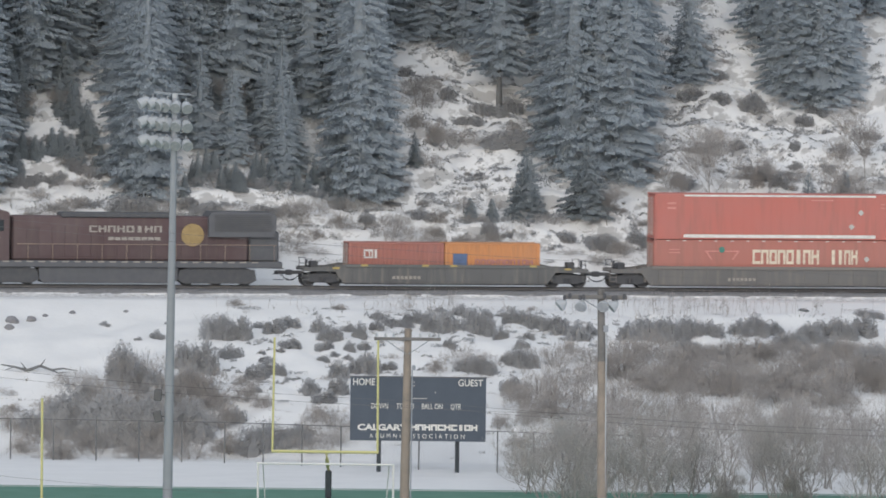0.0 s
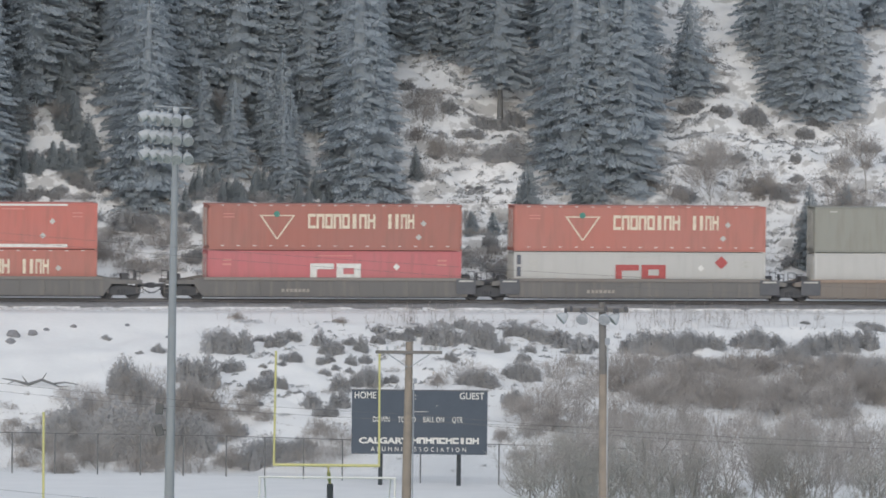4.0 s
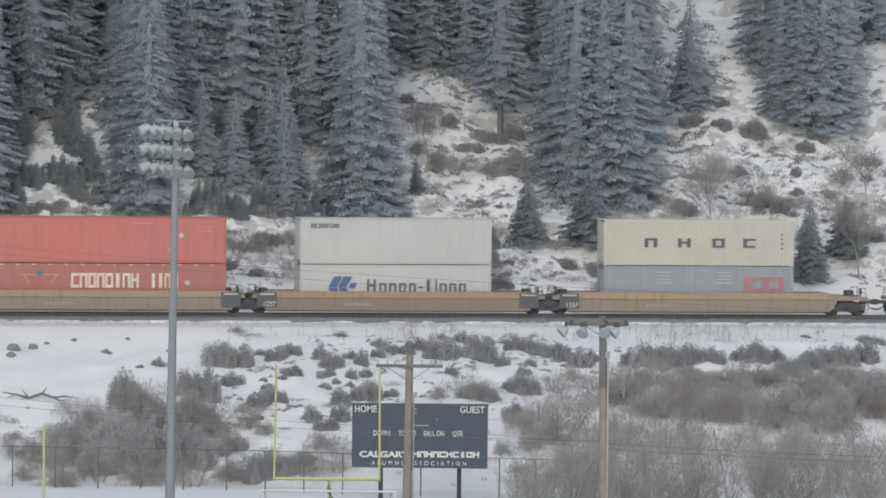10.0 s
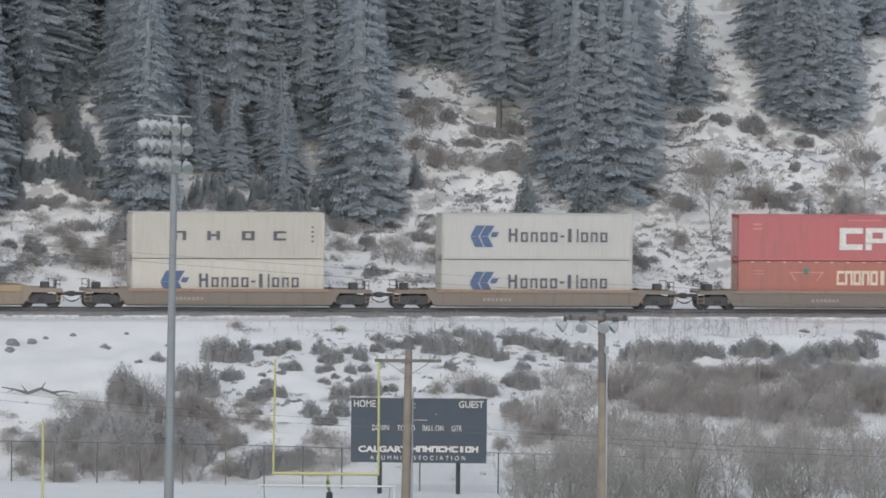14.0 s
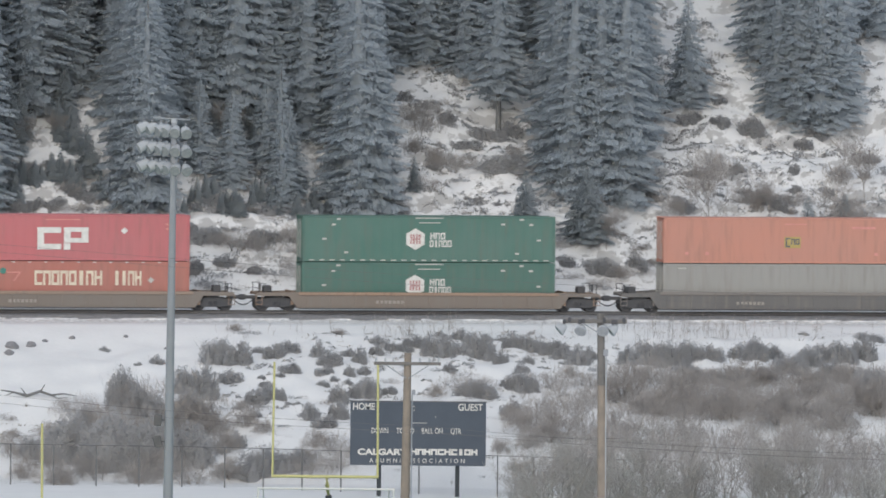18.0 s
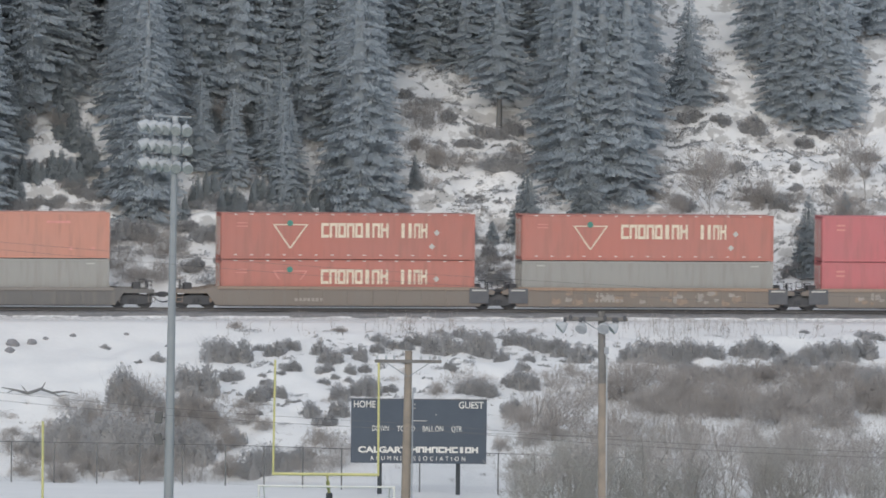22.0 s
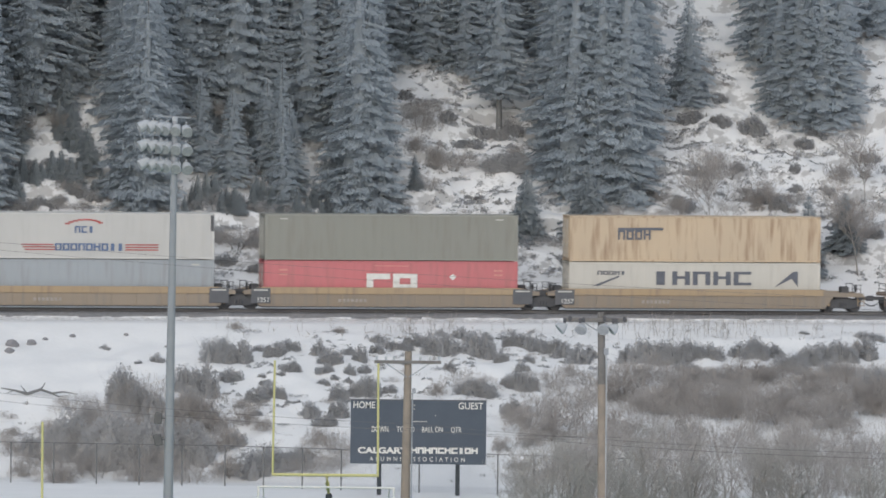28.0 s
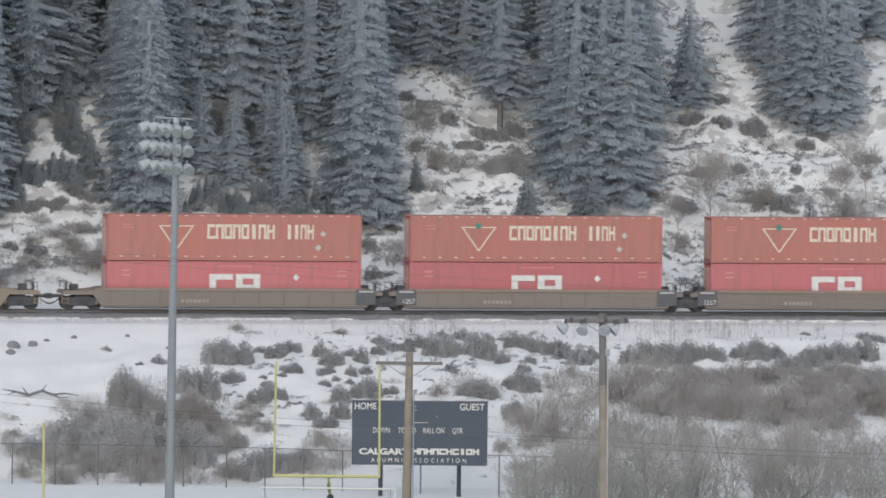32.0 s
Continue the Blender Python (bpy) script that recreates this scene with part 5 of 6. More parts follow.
def mark_swoosh(ob, L, H, W):
    y = -W / 2 - .012
    x = -L / 2
    b = Build()
    word(b, x + 3.1, x + 5.2, H - 1.2, .6, "uoob", y)
    b.piece().slab([(x + 3.1, H - .75), (x + 6, H - .72), (x + 6, H - .9), (x + 3.1, H - .9)], y - .006, y + .006)
    part("lettering_shape", b, MARK["slate"], ob, "slate mark under a bar")


def mark_plain(ob, L, H, W):
    y = -W / 2 - .012
    b = Build()
    for s in (-1, 1):
        b.bar((s * (L / 2 - 1.2), y, H - .3), (.5, .012, .08))
    part("small_bar", b, MARK["silver"], ob)


def mark_edge(ob, L, H, W):
    """Two placards and small data bars."""
    y = -W / 2 - .012
    b = Build()
    diamond(b, -L / 2 + 13.3, H - 1.15, .2, y)
    diamond(b, -L / 2 + 12.7, H - 2.05, .2, y)
    part("placard", b, MARK["silver"], ob)
    b = Build()
    for x, z, w in ((1.1, .62, .55), (1.1, .92, .55), (14.9, .62, .6), (14.9, .85, .6), (10.8, .38, 1.4)):
        b.bar((-L / 2 + x, y, H - z), (w, .012, .13 if w < .58 else .07))
    part("small_bar", b, MARK["pink"], ob)


def mark_small(ob, L, H, W):
    y = -W / 2 - .012
    b = Build()
    word(b, -L / 2 + .65, -L / 2 + 2.45, H - .48, .26, "ocoouoo", y)
    part("lettering_shape", b, MARK["slate"], ob, "short row of small shapes")


def mark_bi(ob, L, H, W):
    y = -W / 2 - .012
    b = Build()
    glyph(b, -L / 2 + 9.2, H - 1.25, .7, .6, "o", y)
    glyph(b, -L / 2 + 10.05, H - 1.25, .3, .6, "l", y)
    part("lettering_shape", b, MARK["slate"], ob)
    part("orange_patch", Build().box((-L / 2 + 9.7, y, H - 1.68), (1.1, .012, .2)), MARK["gold"], ob)


def mark_diamond(ob, L, H, W):
    mark_rail(ob, L, H, W, "red")
    y = -W / 2 - .022
    b = Build()
    diamond(b, -L / 2 + 13.3, H - .65, .42, y)
    part("diamond_mark", b, MARK["red"], ob, "red diamond")
    b = Build()
    for z in (.5, 1.25):
        b.bar((-L / 2 + .3, y, H - z), (.25, .012, .6))
    part("door_slot", b, MARK["slate"], ob)


def mark_reefer(ob, L, H, W):
    y = -W / 2 - .012
    b = Build()
    glyph(b, -L / 2 + 9.0, H - 1.15, 1.25, .95, "c", y, .25)
    glyph(b, -L / 2 + 10.3, H - 1.15, 1.25, .95, "o", y, .25)
    part("logo_shape", b, MARK["rose"], ob, "faded red mark")
    b = Build()
    for x in (3.4, 7.3):
        for i in range(4):
            b.bar((-L / 2 + x + .45, y, H - .4 - .22 * i), (.9, .012, .07))
    part("vent_bar", b, MARK["silver"], ob)


def mark_lessor(ob, L, H, W):
    y = -W / 2 - .012
    b = Build()
    word(b, -L / 2 + .95, -L / 2 + 1.85, H - .72, .55, "col", y, .1)
    part("lettering_shape", b, MARK["white"], ob, "three white shapes")


def mark_block(ob, L, H, W):
    y = -W / 2 - .012
    part("blue_square", Build().box((-L / 2 + .95, y, H - 1.05), (.9, .012, .75)), MARK["blue"], ob, "blue square")
    b = Build()
    word(b, -L / 2 + 1.9, -L / 2 + 5.6, H - 1.2, .34, "ouobuoulob", y)
    part("lettering_shape", b, MARK["rose"], ob)


def container(p, z, feet, colour, mark, label, height=2.9, stripes=False):
    L, W = {53: (16.15, 2.59), 40: (12.19, 2.44), 20: (6.06, 2.44)}[feet]
    H = height
    col = P[colour]
    ob = rolls(thing("shipping_container", label, "shipping container", group="containers on the train"), p, z)
    smooth = colour in ("white", "cream", "pale_cream", "blue_grey")
    part("wall", shell(L, W, H, .6 if feet == 53 else .28, .008 if smooth else (.010 if feet == 53 else .036), col), None, ob)
    roof = shared(("roof", L, colour), lambda: Build().box((0, 0, H - .05), (L - .06, W - .06, .05), .01).mesh("roof", col))
    part("roof", roof, None, ob)
    part("floor_frame", shared(("floor", L, colour), lambda: Build().box((0, 0, .1), (L - .1, W - .06, .14), .01).mesh("floor_frame", col)), None, ob)
    top = shared(("rail", L, colour), lambda: Build().box((0, 0, 0), (L - .3, .07, .11), .012).mesh("side_rail", col))
    post = shared(("post", colour), lambda: Build().box((0, 0, 0), (.16, .12, H - .22), .015).mesh("corner_post", col))
    cast = shared(("cast", colour), lambda: Build().box((0, 0, 0), (.18, .165, .12), .012).mesh("corner_casting", col))
    for sy in (-1, 1):
        part("side_rail", top, None, ob, at=pose(0, sy * (W / 2 - .035), H - .065))
        part("side_rail", top, None, ob, at=pose(0, sy * (W / 2 - .035), .075))
        for sx in (-1, 1):
            part("corner_post", post, None, ob, at=pose(sx * (L / 2 - .08), sy * (W / 2 - .06), H / 2))
            for zz in (.06, H - .06):
                part("corner_casting", cast, None, ob, at=pose(sx * (L / 2 - .085), sy * (W / 2 - .078), zz))
    door = shared(("door", colour), lambda: Build().box((0, 0, 0), (.05, 1.1, H - .42), .012).mesh("door", col))
    rod = shared(("rod",), lambda: Build().tube([(0, 0, -1.2), (0, 0, 1.2)], .02, 6).mesh("lock_rod", MARK["silver"]))
    for sy in (-1, 1):
        d = part("door", door, None, ob, at=pose(-L / 2 - .015, sy * .56, H / 2))
        for k in (-.25, .25):
            part("lock_rod", rod, None, d, at=pose(-.045, k, 0))
    if stripes:
        b = Build()
        b.bar((0, -W / 2 - .012, H - .12), (L - 3.8, .012, .12))
        b.bar((0, -W / 2 - .012, .22), (L - 3.8, .012, .2))
        part("white_stripe", b, MARK["white"], ob, "white stripe along the edge")
    if mark:
        mark(ob, L, H, W)
    return ob


def bogie_meshes():
    side = Build()
    for y in (0,):
        side.slab([(-1.25, .62), (-1.1, .36), (-.75, .30), (-.45, .26), (.45, .26), (.75, .30), (1.1, .36), (1.25, .62), (.9, .78), (.4, .86), (-.4, .86), (-.9, .78)], y - .09, y + .09)
    bolster = Build()
    bolster.box((0, 0, .72), (.9, 2.1, .5), .04)
    bolster.box((0, -.2, .46), (1.5, 1.2, .44), .05)
    beam = Build().box((0, 0, .66), (.16, 1.9, .3), .03)
    spring = Build()
    spring.tube([(0, 0, .34), (0, 0, .41), (0, 0, .48), (0, 0, .55), (0, 0, .62)], [.075, .06, .075, .06, .075], 8)
    wheel = Build()
    for y in (-.76, .76):
        wheel.tube([(0, y - .07, 0), (0, y - .055, 0), (0, y + .055, 0), (0, y + .07, 0)], [.40, .42, .42, .40], 20)
        wheel.tube([(0, y + .16 * (1 if y > 0 else -1), 0), (0, y + .36 * (1 if y > 0 else -1), 0)], [.12, .1], 10)
        for k in range(4):
            g = k * math.pi / 2
            wheel.box((.22 * math.cos(g), y + (.085 if y > 0 else -.085), .22 * math.sin(g)), (.1, .03, .1))
    wheel.tube([(0, -.8, 0), (0, .8, 0)], .085, 8)
    return bolster.mesh("bogie", DARK), side.mesh("side_frame", DARK), beam.mesh("end_beam", DARK), spring.mesh("spring", DARK), wheel.mesh("wheelset", DARK)


BOLSTER, SIDE, BEAM, SPRING, WHEEL = bogie_meshes()
WHEELS = []                     # (wheelset, its pose on the bogie, the car's place at the start)


def bogie(ob, x, p):
    b = part("bogie", BOLSTER, None, ob, "dark steel bogie", at=pose(x, 0, 0))
    for s in (-1, 1):
        part("side_frame", SIDE, None, b, at=pose(0, s * 1.08, 0))
        part("end_beam", BEAM, None, b, at=pose(s * 1.2, 0, 0))
    for y in (-1.2, 1.2):
        for k in (-.2, 0, .2):
            part("spring", SPRING, None, b, at=pose(k, y, 0))
    for dx in (-.85, .85):
        w = part("wheelset", WHEEL, None, b, at=pose(dx, 0, .42))
        WHEELS.append((w, dx, p + x + dx))


def coupler(ob, x, s):
    b = Build()
    b.box((x - s * .45, 0, .86), (.9, .2, .22), .03)
    b.box((x - s * .02, 0, .86), (.34, .34, .34), .06)
    part("coupler", b, DARK, ob)
    b = Build()
    b.tube([(x - s * .55, -.5, .72), (x - s * .3, -.5, .5), (x + s * .1, -.48, .38), (x + s * .3, -.45, .42)], .035, 6)
    part("brake_hose", b, DARK, ob)


def well_car(p, left, right, colour, label, feet=53, number=False, bogies="ab", doodles=False, top=1.44):
    """A well car: left and right are the distances from its middle to the ends; an end in letter a or b of bogies carries one of its own."""
    col = P[colour]
    ob = rolls(thing("well_car", label, "railway car", group="well cars"), p)
    in_ = 8.25 if feet == 53 else 6.35
    ends = []
    for s, reach, own, art in ((-1, left, "a" in bogies, "A" in bogies), (1, right, "b" in bogies, "B" in bogies)):
        ends.append((s, reach - (.72 if not art else .25), own, art))
    eL, eR = ends[0][1], ends[1][1]
    tall = .42 if colour == "yellow_car" else .2
    for y in (-1.5, 1.5):
        b = Build()
        poly = [(-eL, .98), (-in_ - .7, .98), (-in_ - .15, .23), (in_ + .15, .23), (in_ + .7, .98), (eR, .98), (eR, min(1.22, top - .04)), (in_ + .9, min(1.28, top - .02)), (in_ + .1, top), (-in_ - .1, top), (-in_ - .9, min(1.28, top - .02)), (-eL, min(1.22, top - .04))]
        b.slab(poly, y - .05, y + .05)
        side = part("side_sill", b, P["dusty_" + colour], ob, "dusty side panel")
        b = Build()
        yo = y + (.06 if y > 0 else -.06)
        b.bar((0, yo, .275), (2 * in_, .1, .09), .012)
        for i in range(11):
            b.bar((-in_ + .4 + i * (2 * in_ - .8) / 10, yo, (top - tall) / 2 + .13), (.09, .06, top - tall - .28), .01)
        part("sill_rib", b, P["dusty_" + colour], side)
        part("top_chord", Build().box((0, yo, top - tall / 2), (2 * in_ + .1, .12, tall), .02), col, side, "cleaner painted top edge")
    b = Build().box((0, 0, .195), (2 * in_, 2.7, .05), .01)
    part("well_floor", b, DARK, ob)
    for s, reach, own, art in ends:
        b = Build()
        b.box((s * (in_ + .55 + (reach - in_ - .55) / 2), 0, 1.1), (reach - in_ - .55, 2.95, .14), .02)
        b.box((s * (in_ + .45), 0, .85), (.12, 2.9, .9), .02)
        part("end_platform", b, col, ob)
        b = Build()
        for yy in (-1.35, 1.35):
            for k in (0, .4):
                b.tube([(s * (reach - .15 - k), yy, 1.15), (s * (reach - .15 - k), yy, 1.75)], .022, 5)
            b.tube([(s * (reach - .1), yy, 1.75), (s * (reach - .6), yy, 1.75)], .022, 5)
        b.tube([(s * (reach - .12), -1.35, 1.45), (s * (reach - .12), 1.35, 1.45)], .022, 5)
        part("handrail", b, DARK, ob)
        b = Build()
        b.box((s * (reach - .9), .35, 1.38), (.5, .9, .42), .04)
        b.tube([(s * (reach - .35), -.7, 1.5), (s * (reach - .30), -.7, 1.5)], .26, 12)
        part("brake_gear", b, DARK, ob)
        if not art:
            coupler(ob, s * (reach + .66), s)
            b = Build()
            for zz in (.45, .72):
                b.box((s * (reach - .15), -1.52, zz), (.4, .06, .04))
            for k in (0, .4):
                b.box((s * (reach - .35 + k), -1.52, .75), (.04, .05, .7))
            part("ladder", b, col, ob)
            if own:
                bogie(ob, s * (reach - 1.3), p)
        else:
            if own:
                bogie(ob, s * (reach + .25), p)
            b = Build()
            b.box((s * (in_ + .1), -1.62, .9), (1.25, .03, .95), .01)
            part("joint_casting", Build().box((s * (reach - .1), 0, .95), (1.5, 1.9, .55), .05), DARK, ob)
            panel = part("end_panel", b, BLACK, ob, "black end panel")
            if number and s < 0:
                cu = bpy.data.curves.new("unit_number", "FONT")
                cu.body, cu.size, cu.extrude, cu.align_x = "1257", .42, .006, "CENTER"
                tx = bpy.data.objects.new("tmp", cu)
                me = bpy.data.meshes.new_from_object(tx)
                bpy.data.objects.remove(tx)
                me.materials.clear()
                me.materials.append(MARK["white"])
                part("unit_number", me, None, panel, "white number", at=pose(-in_ + .05, -1.65, .5, 90))
            b = Build()
            b.box((s * (in_ + .1), -1.645, 1.25), (.9, .012, .1))
            part("small_bar", b, MARK["silver"], panel)
    if colour == "dark_car":
        b = Build()
        for x in (-7.0, -5.2, -1.3, .5, 5.6, 7.8):
            b.bar((x, -1.63, 1.38 if abs(x) < 6.5 else 1.2), (.42, .03, .13))
        part("yellow_marker", b, MARK["yellow"], ob, "small yellow marker")
    b = Build()
    word(b, -3.4, -1.6, .62, .2, "fffffff", -1.57, .3)
    part("data_bar", b, MARK["chalk"], ob)
    if doodles:
        rr = random.Random(int(p))
        for col2 in ("smear", "chalk"):
            b = Build()
            for i in range(16):
                x, z, r = rr.uniform(-6, 6), rr.uniform(.5, 1.15), rr.uniform(.12, .3)
                y2 = -1.56 - rr.uniform(.004, .012)
                b.piece().slab([(x - r, z - r * .5), (x - r * .2, z - r), (x + r * 1.6, z - r * .4), (x + r * 1.2, z + r * .7), (x + r * .3, z + r * .4), (x - r * .6, z + r)], y2 - .003, y2 + .003)
            part("spray_paint", b, MARK[col2], ob, "faded spray paint")
    return ob


def train():
    dark, gr, br, ye, ru = "dark_car", "grey_car", "brown_car", "yellow_car", "rust"
    g, y, w, r = ("dark grey well car with yellow markers", "weathered yellow articulated well car", "dull brown steel well car", "rusty tan steel well car")
    well_car(0.0, 9.8, 9.86, dark, g, 40)
    well_car(21.5, 11.64, 11.6, gr, "grime-covered grey well car")
    well_car(44.6, 11.5, 9.75, gr, "grime-covered grey articulated well unit", bogies="abB")
    well_car(64.1, 9.75, 9.68, gr, "grime-covered grey articulated well unit", bogies="AbB")
    well_car(83.45, 9.67, 11.8, br, "dull brown articulated well unit", bogies="Ab")
    well_car(107.0, 11.75, 9.5, ye, y, bogies="abB", number=True)
    well_car(126.0, 9.5, 9.65, ye, y, bogies="AbB", number=True)
    well_car(145.3, 9.65, 11.6, ye, y, bogies="Ab", number=True)
    well_car(166.7, 9.8, 9.8, ru, r + " with a low container stack", 40, top=1.25)
    well_car(186.3, 9.8, 9.7, ru, r + " with a low container stack", 40, top=1.25)
    well_car(207.4, 11.4, 11.6, br, w, top=1.25)
    well_car(230.7, 11.7, 11.6, ru, r, top=1.23)
    well_car(253.8, 11.5, 11.6, gr, "grime-covered grey well car", top=1.33)
    well_car(277.0, 11.6, 9.6, br, "dull brown articulated well unit", bogies="abB")
    well_car(296.2, 9.6, 9.65, ru, "rusty well unit with spray paint", bogies="AbB", doodles=True)
    well_car(315.5, 9.65, 11.7, br, "dull brown articulated well unit", bogies="Ab", doodles=True)
    well_car(338.9, 11.7, 9.67, ye, y, bogies="abB", number=True)
    well_car(358.25, 9.67, 9.7, ye, y, bogies="AbB", number=True)
    well_car(377.65, 9.7, 11.6, ye, y, bogies="Ab", number=True)
    well_car(400.85, 11.6, 9.65, br, "dusty tan-brown articulated well unit", bogies="abB", number=True)
    well_car(420.1, 9.65, 9.65, br, "dusty tan-brown articulated well unit", bogies="AbB", number=True)
    well_car(439.4, 9.65, 11.6, br, "dusty tan-brown articulated well unit", bogies="Ab", number=True)
    LO, UP = .22, 3.14
    red, crim = "brick-red steel container with a cream triangle mark", "crimson steel container with white block mark"
    container(-3.1, LO, 20, "dull_red", mark_lessor, "short dull red steel container", 2.6)
    container(3.05, LO, 20, "amber", mark_block, "short amber-orange steel container", 2.6)
    container(21.46, UP, 53, "bright_red", mark_edge, "bright red container with white edge stripes", stripes=True)
    container(21.46, LO, 53, "brick_red", mark_retail_low, red)
    container(44.63, UP, 53, "dull_red", mark_retail, "faded red container with a cream triangle mark")
    container(44.63, LO, 53, "crimson", mark_rail, crim)
    container(64.14, UP, 53, "brick_red", mark_retail, red)
    container(64.14, LO, 53, "white", mark_diamond, "white container with a red block mark")
    container(83.45, UP, 53, "olive_grey", mark_plain, "plain olive-grey ribbed steel container")
    container(83.45, LO, 53, "white", mark_bi, "plain white container with a small mark")
    container(107.0, UP, 53, "bright_red", mark_edge, "plain bright red steel container")
    container(107.0, LO, 53, "brick_red", mark_retail_low, red)
    container(125.9, UP, 40, "white", mark_small, "smooth white refrigerated container")
    container(125.9, LO, 40, "white", mark_line, "white container with a blue angled mark")
    container(145.3, UP, 40, "cream", mark_four, "cream container with four dark shapes")
    container(145.3, LO, 40, "blue_grey", mark_reefer, "blue-grey machinery container with vents")
    container(166.7, UP, 40, "pale_cream", mark_four, "cream container with four dark shapes")
    container(166.7, LO, 40, "pale_cream", mark_line, "cream container with a blue angled mark")
    container(186.4, UP, 40, "white", mark_line, "white container with a blue angled mark")
    container(186.4, LO, 40, "white", mark_line, "grubby white container with a blue angled mark")
    container(207.4, UP, 53, "crimson", mark_rail, crim)
    container(207.4, LO, 53, "brick_red", mark_retail_low, red)
    container(230.7, UP, 53, "green", mark_hex, "dark green container with a white hexagon")
    container(230.7, LO, 53, "green", mark_hex, "dark green container with a white hexagon")
    container(253.8, UP, 53, "orange", mark_square, "faded orange container with a yellow square")
    container(253.8, LO, 53, "grey", mark_plain, "plain grey ribbed steel container")
    container(277.03, UP, 53, "brick_red", mark_retail, red)
    container(277.03, LO, 53, "brick_red", mark_retail_low, red)
    container(296.2, UP, 53, "brick_red", mark_retail, red)
    container(296.2, LO, 53, "grey", mark_plain, "plain grey ribbed steel container")
    container(315.5, UP, 53, "crimson", mark_rail, crim)
    container(315.5, LO, 53, "crimson", mark_rail, crim)
    container(338.9, UP, 53, "white", mark_van, "white van container with red stripes and blue shapes")
    container(338.9, LO, 53, "blue_grey", mark_plain, "plain blue-grey smooth container")
    container(358.25, UP, 53, "olive_grey", mark_plain, "plain olive-grey ribbed steel container")
    container(358.25, LO, 53, "crimson", mark_rail, "red container with a white block mark")
    container(377.7, UP, 53, "tan", mark_swoosh, "tan container streaked with rust")
    container(377.7, LO, 53, "pale_cream", mark_haulier, "ribbed off-white container with large slate shapes")
    for p in (400.85, 420.1, 439.4):
        container(p, UP, 53, "brick_red", mark_retail, red)
        container(p, LO, 53, "crimson", mark_rail, crim)


def mark_retail_low(ob, L, H, W):
    mark_retail(ob, L, H, W, True)


def locomotive(p):
    """A six-axle road locomotive; its cab is at the front, towards smaller p."""
    col = P["maroon"]
    ob = rolls(thing("locomotive", "dark maroon diesel locomotive with a gold round emblem", "locomotive"), p)
    L = 11.3
    b = Build().box((0, 0, 1.35), (2 * L - .6, 3.0, .42), .05)
    part("frame", b, BLACK, ob, "black underframe")
    b = Build().slab([(-4.1, .15), (4.1, .15), (4.4, .42), (4.4, 1.15), (-4.4, 1.15), (-4.4, .42)], -1.3, 1.3)
    part("fuel_tank", b, BLACK, ob)
    hood = part("hood", Build().box((1.4, 0, 2.95), (15.0, 1.9, 2.8), .12), col, ob, "long maroon engine hood")
    doors = Build()
    for i in range(15):
        doors.bar((-4.8 + i * .82, -.97, 2.75), (.74, .03, 1.9), .01)
    part("hood_door", doors, col, hood)
    b = Build().box((.6, 0, 4.42), (7.2, 2.2, .3), .06)
    part("exhaust_housing", b, DARK, hood)
    b = Build().slab([(6.3, 3.1), (10.4, 3.1), (10.6, 3.6), (10.6, 4.5), (10.3, 4.66), (6.5, 4.66), (6.3, 4.4)], -1.5, 1.5)
    part("radiator_wing", b, BLACK, ob, "overhanging radiator housing")
    b = Build()
    for i in range(9):
        b.bar((8.5, -1.52, 3.5 + i * .12), (3.6, .05, .04))
    part("radiator_grille", b, DARK, ob)
    part("rear_hood", Build().box((9.9, 0, 2.5), (1.9, 1.9, 1.9), .1), BLACK, ob)
    b = Build().slab([(-10.4, 1.56), (-6.3, 1.56), (-6.3, 4.55), (-6.6, 4.68), (-8.6, 4.68), (-9.0, 4.4), (-9.2, 3.2), (-10.3, 2.9)], -1.5, 1.5)
    cab = part("cab", b, col, ob, "maroon cab")
    for x in (-7.9, -7.0):
        part("window", Build().box((x, -1.5, 3.75), (.7, .06, .7), .02), GLASS, cab)
    part("number_bar", Build().box((-7.4, -1.52, 3.05), (.9, .012, .25)), MARK["cream"], cab)
    for s in (-1, 1):
        x0 = s * 6.9
        bg = part("bogie", Build().slab([(x0 - 2.5, .36), (x0 - 2.1, .16), (x0 + 2.1, .16), (x0 + 2.5, .36), (x0 + 2.4, 1.0), (x0 + 1.6, 1.16), (x0 - 1.6, 1.16), (x0 - 2.4, 1.0)], -1.25, 1.25), DARK, ob)
        for dx in (-1.85, 0, 1.85):
            w = part("wheelset", WHEEL, None, bg, at=pose(x0 + dx, 0, .42))
            WHEELS.append((w, x0 + dx, p + x0 + dx))
        for k in range(3):
            part("step", Build().box((s * (L - .55), -1.45, .45 + .35 * k), (.7, .25, .04)), DARK, ob)
        coupler(ob, s * (L + .3), s)
    b = Build()
    for i in range(14):
        b.tube([(-9.8 + i * 1.56, -1.46, 1.5), (-9.8 + i * 1.56, -1.46, 2.6)], .022, 5)
    b.tube([(-5.8, -1.46, 2.6), (10.6, -1.46, 2.6)], .022, 5)
    part("handrail", b, MARK["smear"], ob)
    b = Build()
    for i in range(26):
        b.bar((-9.5 + i * .75, -1.51, 1.5), (.42, .012, .08))
    part("sill_stripe", b, MARK["chalk"], ob, "dashed pale stripe")
    b = Build()
    word(b, -1.2, 3.4, 3.55, .42, "cbubolbu", -1.0)
    word(b, 0.0, 3.3, 2.95, .2, "ffffffff", -1.0)
    part("lettering_shape", b, MARK["chalk"], hood)
    b = Build()
    disc(b, 5.35, 3.2, .72, -1.01, 20)
    part("emblem", b, MARK["gold"], hood, "gold round emblem")


locomotive(-21.4)
train()


